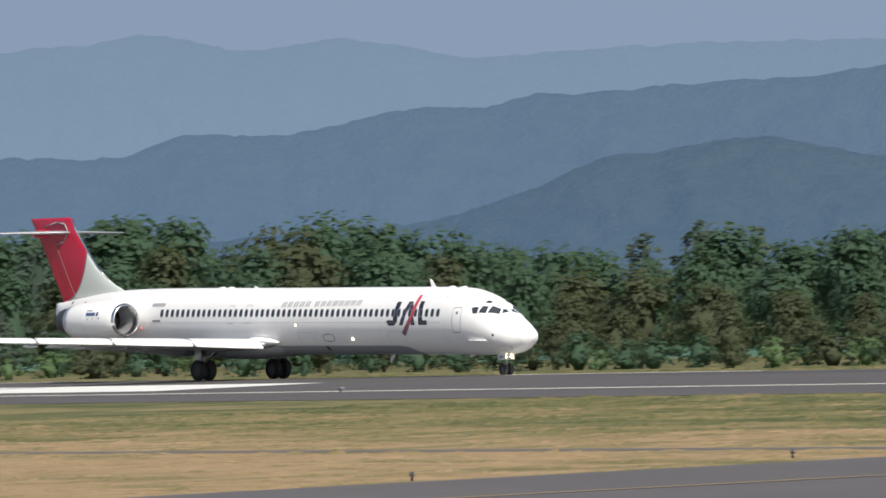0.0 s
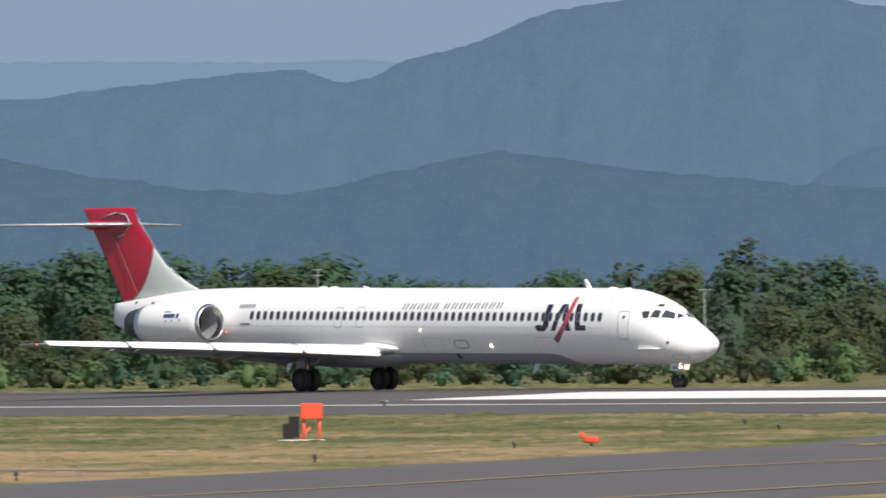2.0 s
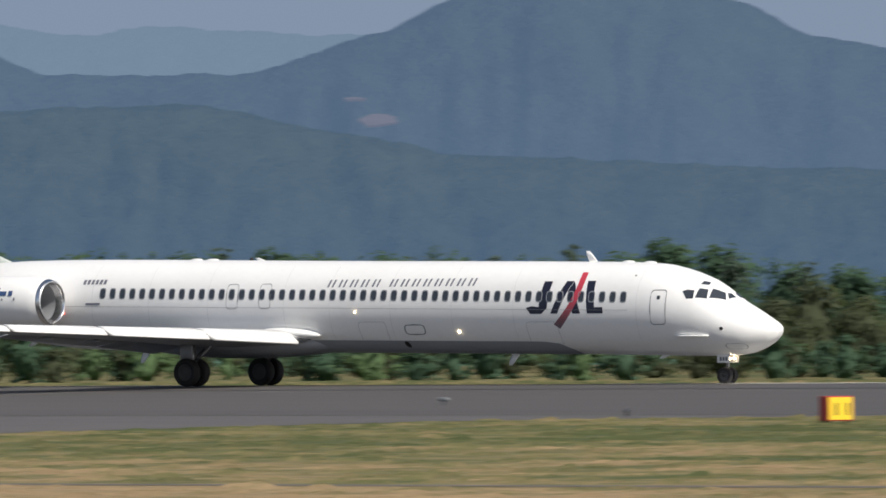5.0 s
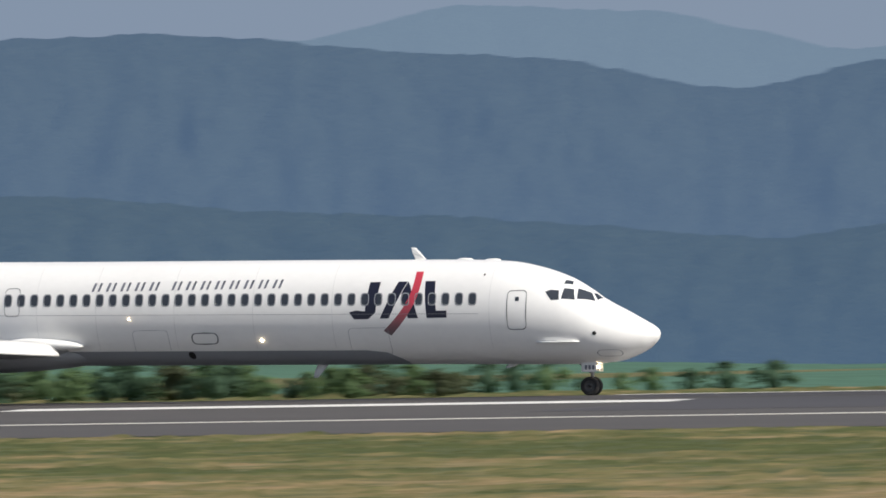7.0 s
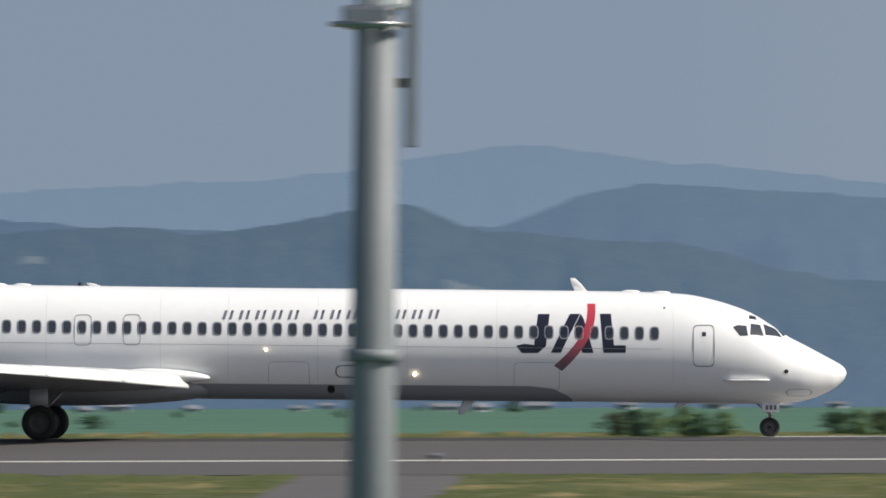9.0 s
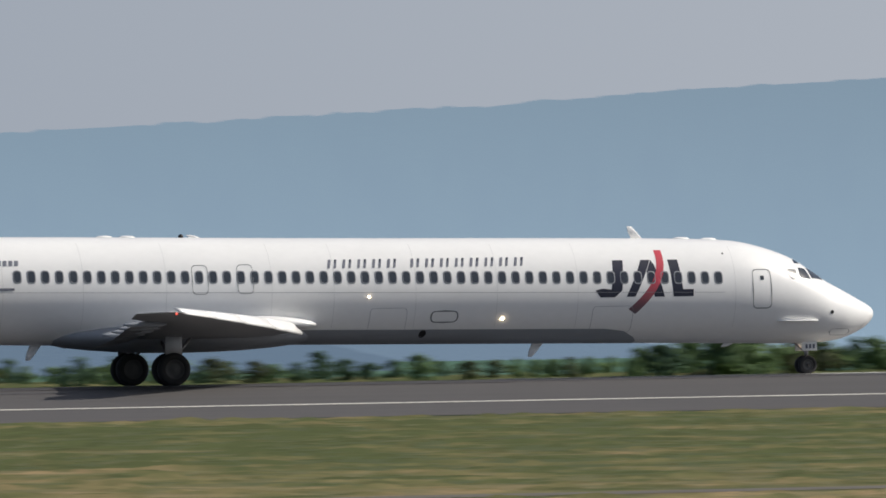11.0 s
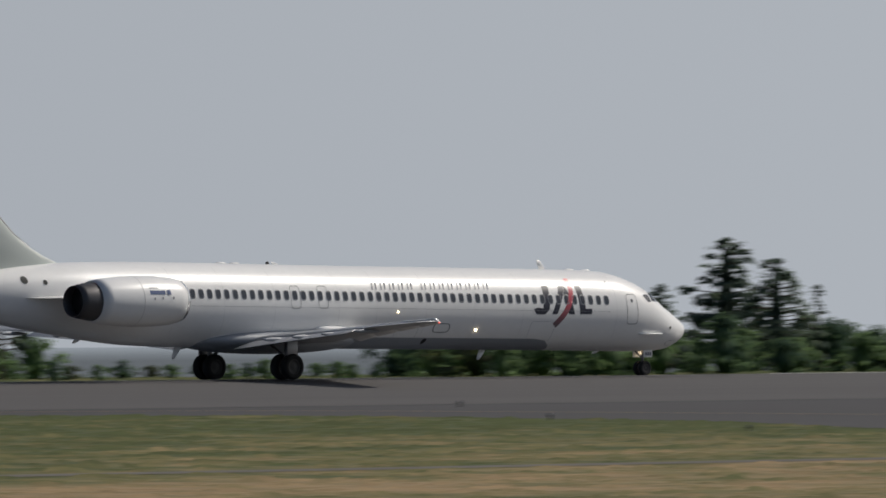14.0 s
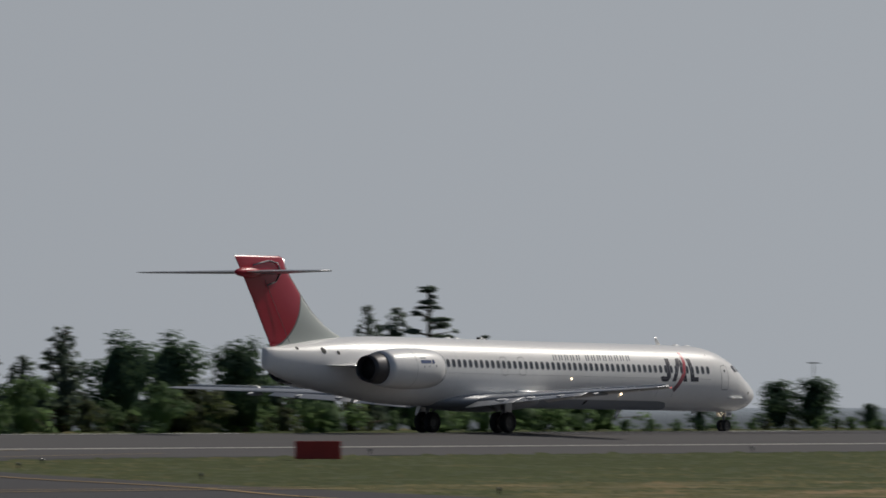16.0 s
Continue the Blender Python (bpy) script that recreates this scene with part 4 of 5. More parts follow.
def ring_decal(name, s0, s1, z0, z1, w, parent, left, label, material):
    """A thin rounded outline, as of a door."""
    bm = bmesh.new()
    r = min(0.14, (s1 - s0) * 0.35)
    def loop(d):
        pts = []
        for cx, cz, a0 in ((s1 - r, z1 - r, 0), (s0 + r, z1 - r, 90), (s0 + r, z0 + r, 180), (s1 - r, z0 + r, 270)):
            for k in range(5):
                a = radians(a0 + 22.5 * k)
                pts.append((cx + (r + d) * math.cos(a), cz + (r + d) * math.sin(a)))
            # straight run to the next corner in short steps
        dense = []
        for p, q in zip(pts, pts[1:] + pts[:1]):
            n = max(1, int(math.hypot(q[0] - p[0], q[1] - p[1]) / 0.15))
            dense += [(p[0] + (q[0] - p[0]) * i / n, p[1] + (q[1] - p[1]) * i / n) for i in range(n)]
        return dense
    base = loop(0)
    c = ((s0 + s1) / 2, (z0 + z1) / 2)
    a, b = [], []
    for s, z in base:
        d = Vector((s - c[0], z - c[1])).normalized() * w
        for rows, off in ((a, 0), (b, 1)):
            p = skin(s + d.x * off, angle_at(s + d.x * off, z + d.y * off), 0.009)
            if left:
                p.y = -p.y
            rows.append(bm.verts.new(p))
    n = len(a)
    for i in range(n):
        bm.faces.new((a[i], a[(i + 1) % n], b[(i + 1) % n], b[i]))
    return part(name, bm, material, parent, label)


def cabin_window_mesh():
    """A cabin window with its rim, about its centre on the straight part of the hull."""
    bm = bmesh.new()
    s_ref = 15.0
    t, b, w = hull(s_ref)
    zc = (t + b) / 2
    zw = 3.505
    o = skin(s_ref, angle_at(s_ref, zw))
    def ring(sx, sz, out):
        pts = []
        for k in range(16):
            a = 2 * math.pi * k / 16
            cx, cz = math.copysign(abs(math.cos(a)) ** 0.6, math.cos(a)) * sx, math.copysign(abs(math.sin(a)) ** 0.6, math.sin(a)) * sz
            pts.append(bm.verts.new(skin(s_ref + cx, angle_at(s_ref, zw + cz), out) - o))
        return pts
    outer, inner, pane = ring(0.155, 0.225, 0.006), ring(0.125, 0.19, 0.012), ring(0.12, 0.185, 0.007)
    for a, c in ((outer, inner), (inner, pane)):
        for i in range(16):
            f = bm.faces.new((a[i], a[(i + 1) % 16], c[(i + 1) % 16], c[i]))
            f.material_index = 1
    bm.faces.new(pane)
    bmesh.ops.recalc_face_normals(bm, faces=bm.faces[:])
    return link_bm("cabin_window", bm, [GLASS_DARK, PAINT_SILVER], False)


def foil(chord, thick, n=18):
    """Points round an aerofoil from the trailing edge over the top, x forward from the leading edge at 0."""
    out = []
    for k in range(n):
        u = 2 * math.pi * k / n
        c = (1 + math.cos(u)) / 2
        half = thick * chord * (1.48 * math.sqrt(c) - 0.63 * c - 1.758 * c * c + 1.421 * c ** 3 - 0.5075 * c ** 4) * 1.0
        out.append((-c * chord, half if u < math.pi else -half * 0.8))
    return out


WING = ((0.6, 20.9, 28.4, 1.66, 0.095), (1.67, 21.5, 28.45, 1.78, 0.09), (5.3, 23.55, 28.75, 1.97, 0.085), (10.5, 26.45, 29.75, 2.20, 0.08), (15.9, 29.45, 31.1, 2.41, 0.075), (16.35, 29.95, 31.15, 2.44, 0.05))


def wing_at(w):
    rows = np.array(WING)
    return [float(np.interp(w, rows[:, 0], rows[:, k])) for k in range(1, 5)]


def build_wing(plane, sgn, name):
    bm = bmesh.new()
    rings = []
    for w in (0.6, 1.67, 3.4, 5.3, 8, 10.5, 13, 15.9, 16.2, 16.4):
        le, te, z, th = wing_at(w)
        cut = 0.80 if w < 10.6 else 1.0
        pts = foil(te - le, th)
        rings.append([Vector((-le + max(x, -(te - le) * cut), sgn * -w, z + q + 0.055 * (te - le) * (0.5 + x / (te - le)) * 0.6)) for x, q in pts])
    tube(bm, rings)
    wing = part(name, bm, METAL_DULL, plane, "swept grey metal wing")
    # slats along the leading edge, each a curved shell with gaps between
    for w0, w1 in ((2.0, 5.1), (5.3, 8.9), (9.1, 12.5), (12.7, 16.0)):
        bm = bmesh.new()
        rings = []
        for w in np.linspace(w0, w1, 4):
            le, te, z, th = wing_at(w)
            c = te - le
            ch = 0.10 * c + 0.18
            prof_pts = [(0.30 * ch - 0.05, -0.12 * ch), (0.42 * ch, -0.25 * ch), (0.47 * ch, -0.36 * ch), (0.40 * ch, -0.42 * ch), (0.15 * ch, -0.36 * ch), (-0.55 * ch, -0.10 * ch), (-0.95 * ch, 0.22 * ch), (-0.80 * ch, 0.27 * ch), (-0.2 * ch, 0.17 * ch), (0.1 * ch, 0.05 * ch)]
            rings.append([Vector((-le + a + 0.04, sgn * -w, z + b + 0.06 + 0.02 * c)) for a, b in prof_pts])
        tube(bm, rings)
        part("slat", bm, PAINT_WHITE, wing, "pale leading-edge slat")
    # flaps, lowered
    for w0, w1 in ((1.8, 5.2), (5.3, 10.5)):
        bm = bmesh.new()
        rings = []
        for w in np.linspace(w0, w1, 4):
            le, te, z, th = wing_at(w)
            c = te - le
            f0 = 0.235 * c
            ring = []
            for x, q in foil(f0, 0.11, 14):
                a = radians(13)
                ring.append(Vector((-te + f0 * 0.93 + x * math.cos(a) + q * math.sin(a), sgn * -w, z - 0.02 * c + x * math.sin(a) + q * math.cos(a) + 0.02)))
            rings.append(ring)
        tube(bm, rings)
        part("flap", bm, METAL_DULL, wing, "lowered grey flap")
    # flap hinge fairings below
    for w in (4.2, 6.4, 8.8, 11.6):
        le, te, z, th = wing_at(w)
        bm = bmesh.new()
        bmesh.ops.create_uvsphere(bm, u_segments=12, v_segments=8, radius=1, matrix=Matrix.Translation((-te + 0.5, sgn * -w, z - 0.17)) @ Matrix.Diagonal((0.75, 0.06, 0.09, 1)))
        part("hinge_fairing", bm, PAINT_GREY, wing)
    bm = bmesh.new()
    bmesh.ops.create_uvsphere(bm, u_segments=10, v_segments=6, radius=0.035, matrix=Matrix.Translation((-29.85, sgn * -16.42, 2.40)))
    part("wingtip_light", bm, LAMP_RED, wing, "small lit red and white wingtip light")
    # fairing where the wing meets the hull
    bm = bmesh.new()
    bmesh.ops.create_uvsphere(bm, u_segments=20, v_segments=12, radius=1, matrix=Matrix.Translation((-22.0, sgn * -1.38, 2.09)) @ Matrix.Rotation(radians(4), 4, "Y") @ Matrix.Diagonal((1.45, 0.38, 0.21, 1)))
    part("wing_root_fairing", bm, PAINT_WHITE, wing, "rounded white fairing at the wing root")
    return wing


def fin_paint():
    """White fin with a red field bounded by a grey-edged arc."""
    m = mat("tail_fin_paint", (1, 1, 1), 0.32, vary=0.04, size=2, coat=0.4)
    n, l = m.node_tree.nodes, m.node_tree.links
    b = n["Principled BSDF"]
    old = b.inputs["Base Color"].links[0].from_socket
    tex, sx = n.new("ShaderNodeTexCoord"), n.new("ShaderNodeSeparateXYZ")
    l.new(tex.outputs["Object"], sx.inputs[0])
    flatv, dist = n.new("ShaderNodeCombineXYZ"), n.new("ShaderNodeVectorMath")
    l.new(sx.outputs[0], flatv.inputs[0])
    top = n.new("ShaderNodeMath"); top.operation = "MINIMUM"; top.inputs[1].default_value = 7.3
    l.new(sx.outputs[2], top.inputs[0]); l.new(top.outputs[0], flatv.inputs[2])
    dist.operation = "DISTANCE"; dist.inputs[1].default_value = (-43.2, 0, 7.3)
    l.new(flatv.outputs[0], dist.inputs[0])
    ramp = n.new("ShaderNodeValToRGB"); ramp.color_ramp.interpolation = "CONSTANT"
    scale = n.new("ShaderNodeMath"); scale.operation = "MULTIPLY"; scale.inputs[1].default_value = 0.2
    l.new(dist.outputs["Value"], scale.inputs[0]); l.new(scale.outputs[0], ramp.inputs[0])
    ramp.color_ramp.elements[0].color = (0.50, 0.012, 0.042, 1)
    ramp.color_ramp.elements[1].position, ramp.color_ramp.elements[1].color = 0.595, (0.62, 0.66, 0.62, 1)
    e = ramp.color_ramp.elements.new(0.575); e.color = (0.20, 0.20, 0.20, 1)
    mul = n.new("ShaderNodeMix"); mul.data_type, mul.blend_type = "RGBA", "MULTIPLY"; mul.inputs[0].default_value = 1
    l.new(ramp.outputs[0], mul.inputs[6]); l.new(old, mul.inputs[7]); l.new(mul.outputs[2], b.inputs["Base Color"])
    return m


def build_tail(plane):
    rows = ((4.45, 35.9, 42.6, 0.26), (4.8, 36.2, 42.85, 0.30), (5.1, 36.9, 43.02, 0.32), (5.35, 37.55, 43.2, 0.35), (5.74, 38.35, 43.42, 0.37), (6.3, 39.2, 43.77, 0.36), (6.9, 39.85, 44.14, 0.34), (7.69, 40.6, 44.65, 0.31), (8.55, 41.4, 45.2, 0.27), (9.12, 41.62, 45.62, 0.22), (9.25, 41.95, 45.72, 0.10))
    paint = fin_paint()
    bm = bmesh.new()
    rings = []
    for z, le, te, th in rows:
        ch = te - le
        rings.append([Vector((-le + x, q, z)) for x, q in foil(ch, th / ch * 0.9, 22)])
    tube(bm, rings)
    fin = part("tail_fin", bm, paint, plane, "red and white tail fin")
    bm = bmesh.new()
    tube(bm, [[Vector((-le + 0.05 + x, q, z)) for x, q in foil(0.22, 0.5, 10)] for z, le, te, th in rows[4:10]])
    part("fin_leading_edge", bm, METAL, fin, "bright metal leading edge")
    bm = bmesh.new()
    for (za, xa), (zb, xb) in (((4.75, 41.3), (8.0, 43.3)),):
        for sgn in (-1, 1):
            rod(bm, (-xa, sgn * 0.165, za), (-xb, sgn * 0.125, zb), 0.012, 0.012, 6)
    part("rudder_hinge_line", bm, SEAM, fin)
    # grey arc of the emblem by the tailplane root
    for sgn in (-1, 1):
        bm = bmesh.new()
        arc_pts = [(44.3, 8.75), (43.0, 9.0), (42.25, 8.88), (41.95, 8.4), (42.4, 7.9), (43.1, 7.72)]
        for (xa, za), (xb, zb) in zip(arc_pts, arc_pts[1:]):
            rod(bm, (-xa, sgn * 0.13, za), (-xb, sgn * 0.13, zb), 0.04, 0.04, 6)
        part("fin_emblem", bm, PAINT_SILVER, fin, "silver grey curved emblem")
    # tailplane
    for sgn, name in ((-1, "tailplane_right"), (1, "tailplane_left")):
        bm = bmesh.new()
        rings = []
        for w, le, te in ((0.0, 41.75, 45.0), (0.5, 42.0, 45.05), (3.3, 43.55, 45.65), (5.9, 44.95, 46.25), (6.12, 45.3, 46.3)):
            rings.append([Vector((-le + x, sgn * w, 8.40 + q)) for x, q in foil(te - le, 0.085, 18)])
        tube(bm, rings)
        part("tailplane", bm, METAL_DULL, plane, "slender grey tailplane on top of the fin")
    bm = bmesh.new()
    bmesh.ops.create_uvsphere(bm, u_segments=16, v_segments=10, radius=1, matrix=Matrix.Translation((-44.55, 0, 8.38)) @ Matrix.Diagonal((1.1, 0.26, 0.26, 1)))
    part("tailplane_fairing", bm, PAINT_RED, fin, "red bullet fairing")


def build_engine(plane, sgn):
    cy, cz = sgn * 2.95, 3.40
    eng = None
    def revolve(rows, material, name, parent, label=""):
        bm = bmesh.new()
        rings = [[Vector((-s, cy + r * math.cos(2 * math.pi * k / 40), cz + off + r * math.sin(2 * math.pi * k / 40))) for k in range(40)] for s, r, off in rows]
        tube(bm, rings, False, False)
        return part(name, bm, material, parent, label)
    eng = revolve(((32.68, 0.86, 0), (32.8, 0.93, 0), (33.2, 1.01, 0), (34.0, 1.07, 0), (35.0, 1.08, 0), (36.0, 1.05, 0), (36.9, 0.97, 0), (37.45, 0.88, 0), (37.42, 0.82, 0)), PAINT_WHITE, "engine", plane, "round white rear-mounted jet engine")
    revolve(((33.0, 0.74, 0), (32.72, 0.77, 0), (32.6, 0.81, 0), (32.58, 0.84, 0), (32.64, 0.885, 0), (32.78, 0.93, 0)), METAL, "intake_lip", eng, "bright metal intake lip")
    revolve(((33.0, 0.74, 0), (33.5, 0.73, 0), (34.3, 0.74, 0)), METAL_DULL, "intake_duct", eng, "grey metal intake duct")
    bm = bmesh.new()
    rod(bm, (-34.3, cy, cz), (-34.35, cy, cz), 0.75, 0.75, 32)
    part("fan_disc", bm, DARK, eng)
    bm = bmesh.new()
    for k in range(24):
        a = 2 * math.pi * k / 24
        m = Matrix.Translation((-34.22, cy, cz)) @ Matrix.Rotation(a, 4, "X") @ Matrix.Translation((0, 0, 0.45)) @ Matrix.Rotation(radians(35), 4, "Z") @ Matrix.Diagonal((0.02, 0.14, 0.58, 1))
        bmesh.ops.create_cube(bm, size=1, matrix=m)
    part("fan_blades", bm, METAL_HOT, eng, "dark fan blades")
    bm = bmesh.new()
    rod(bm, (-34.25, cy, cz), (-33.85, cy, cz), 0.2, 0.02, 20)
    part("spinner", bm, STEEL, eng)
    revolve(((37.3, 0.83, 0), (37.6, 0.81, 0), (38.1, 0.73, 0), (38.42, 0.66, 0), (38.40, 0.63, 0), (37.9, 0.62, 0)), METAL_HOT, "exhaust_nozzle", eng, "heat-stained exhaust nozzle")
    bm = bmesh.new()
    rod(bm, (-37.9, cy, cz), (-37.95, cy, cz), 0.64, 0.64, 32)
    part("exhaust_core", bm, DARK, eng)
    bm = bmesh.new()
    tube(bm, [[Vector((-33.9 + x, sgn * w, 3.55 + q)) for x, q in foil(5.6 - 0.5 * k, 0.075, 18)] for k, w in enumerate((1.1, 1.6, 2.2))])
    part("pylon", bm, PAINT_WHITE, eng, "short white engine pylon")
    # emblem bars on the cowling
    for k, (s0, s1, z, h) in enumerate(((34.15, 35.0, 0.36, 0.17), (33.85, 34.05, 0.36, 0.2), (34.5, 35.0, 0.55, 0.05), (34.3, 34.36, 0.12, 0.09), (34.75, 34.81, 0.1, 0.09), (33.7, 33.78, 0.13, 0.11))):
        bm = bmesh.new()
        rows = []
        for q in (z - h / 2, z, z + h / 2):
            a = math.asin(q / 1.07)
            rows.append([bm.verts.new((-s, cy + sgn * 1.088 * math.cos(a), cz + 1.088 * math.sin(a))) for s in (s0, (s0 + s1) / 2, s1)])
        for a, c in zip(rows, rows[1:]):
            for i in range(2):
                bm.faces.new((a[i], a[i + 1], c[i + 1], c[i]))
        bmesh.ops.recalc_face_normals(bm, faces=bm.faces[:])
        part("cowl_lettering", bm, TEXT_BLUE if k < 2 else TEXT_GREY, eng, "blue lettering bar")
    bm = bmesh.new()
    rings = [[Vector((-35.3 - d, cy + r * math.cos(2 * math.pi * k / 40), cz + r * math.sin(2 * math.pi * k / 40))) for k in range(40)] for d, r in ((0, 1.0), (0, 1.078), (0.025, 1.078), (0.025, 1.0))]
    tube(bm, rings, False, False)
    part("cowl_seam", bm, PAINT_JOINT, eng)


def wheel_meshes(r, width):
    bm = bmesh.new()
    ringp = [(0.60, 0.42), (0.72, 0.5), (0.88, 0.49), (0.97, 0.38), (1.0, 0.15), (1.0, -0.15), (0.97, -0.38), (0.88, -0.49), (0.72, -0.5), (0.60, -0.42)]
    tube(bm, [[Vector((q * r * math.cos(2 * math.pi * k / 36), v * width, q * r * math.sin(2 * math.pi * k / 36))) for k in range(36)] for q, v in ringp], False, False)
    tyre = link_bm("tyre", bm, TYRE)
    bm = bmesh.new()
    ringp = [(0.12, 0.30), (0.3, 0.22), (0.5, 0.24), (0.60, 0.42), (0.61, -0.42), (0.5, -0.24), (0.3, -0.22), (0.12, -0.30)]
    tube(bm, [[Vector((q * r * math.cos(2 * math.pi * k / 24), v * width, q * r * math.sin(2 * math.pi * k / 24))) for k in range(24)] for q, v in ringp])
    return tyre, link_bm("rim", bm, RIM)


def build_gear(plane):
    tyre, rim = wheel_meshes(0.56, 0.40)
    ntyre, nrim = wheel_meshes(0.33, 0.20)
    for sgn in (-1, 1):
        bm = bmesh.new()
        rod(bm, (-26.05, sgn * 2.54, 0.56), (-26.0, sgn * 2.52, 1.75), 0.10, 0.13)
        rod(bm, (-26.05, sgn * 2.54 - 0.42, 0.56), (-26.05, sgn * 2.54 + 0.42, 0.56), 0.07)
        rod(bm, (-26.05, sgn * 2.54, 0.8), (-25.2, sgn * 2.3, 1.7), 0.05)
        rod(bm, (-26.05, sgn * 2.54, 0.9), (-26.1, sgn * 1.5, 1.55), 0.06)
        box(bm, -26.35, -25.75, sgn * 2.9 - 0.02, sgn * 2.9 + 0.02, 1.05, 1.75, 0.01)
        gear = part("main_gear", bm, STEEL, plane, "steel main landing gear leg")
        for d in (-0.33, 0.33):
            w = part("wheel", rim, None, gear, "dull dark wheel rim", at=pose(-26.05, sgn * 2.54 + d, 0.56))
            part("tyre", tyre, None, w, "black rubber tyre")
    bm = bmesh.new()
    rod(bm, (-2.5, 0, 0.33), (-2.42, 0, 1.35), 0.06, 0.08)
    rod(bm, (-2.5, -0.24, 0.33), (-2.5, 0.24, 0.33), 0.04)
    rod(bm, (-2.47, 0, 0.75), (-3.1, 0, 1.25), 0.035)
    gear = part("nose_gear", bm, STEEL, plane, "steel nose landing gear leg")
    for d in (-0.18, 0.18):
        w = part("wheel", nrim, None, gear, "dull dark wheel rim", at=pose(-2.5, d, 0.33))
        part("tyre", ntyre, None, w, "black rubber tyre")
    for sgn in (-1, 1):
        bm = bmesh.new()
        box(bm, -2.75, -2.2, sgn * 0.34 - 0.012, sgn * 0.34 + 0.012, 0.82, 1.14, 0.008)
        door = part("nose_gear_door", bm, PAINT_WHITE, gear, "small white nose gear door")
        for k in range(3):
            bm = bmesh.new()
            box(bm, -2.62 + 0.13 * k, -2.54 + 0.13 * k, sgn * 0.356 - 0.004, sgn * 0.356 + 0.004, 0.9, 1.05)
            part("number_bar", bm, TEXT_GREY, door, "grey number bar")
    for y in (-0.16, 0.16):
        bm = bmesh.new()
        bmesh.ops.create_uvsphere(bm, u_segments=12, v_segments=8, radius=0.05, matrix=Matrix.Translation((-2.28, y, 0.98)))
        part("taxi_light", bm, LAMP_WARM, gear, "lit taxi light")


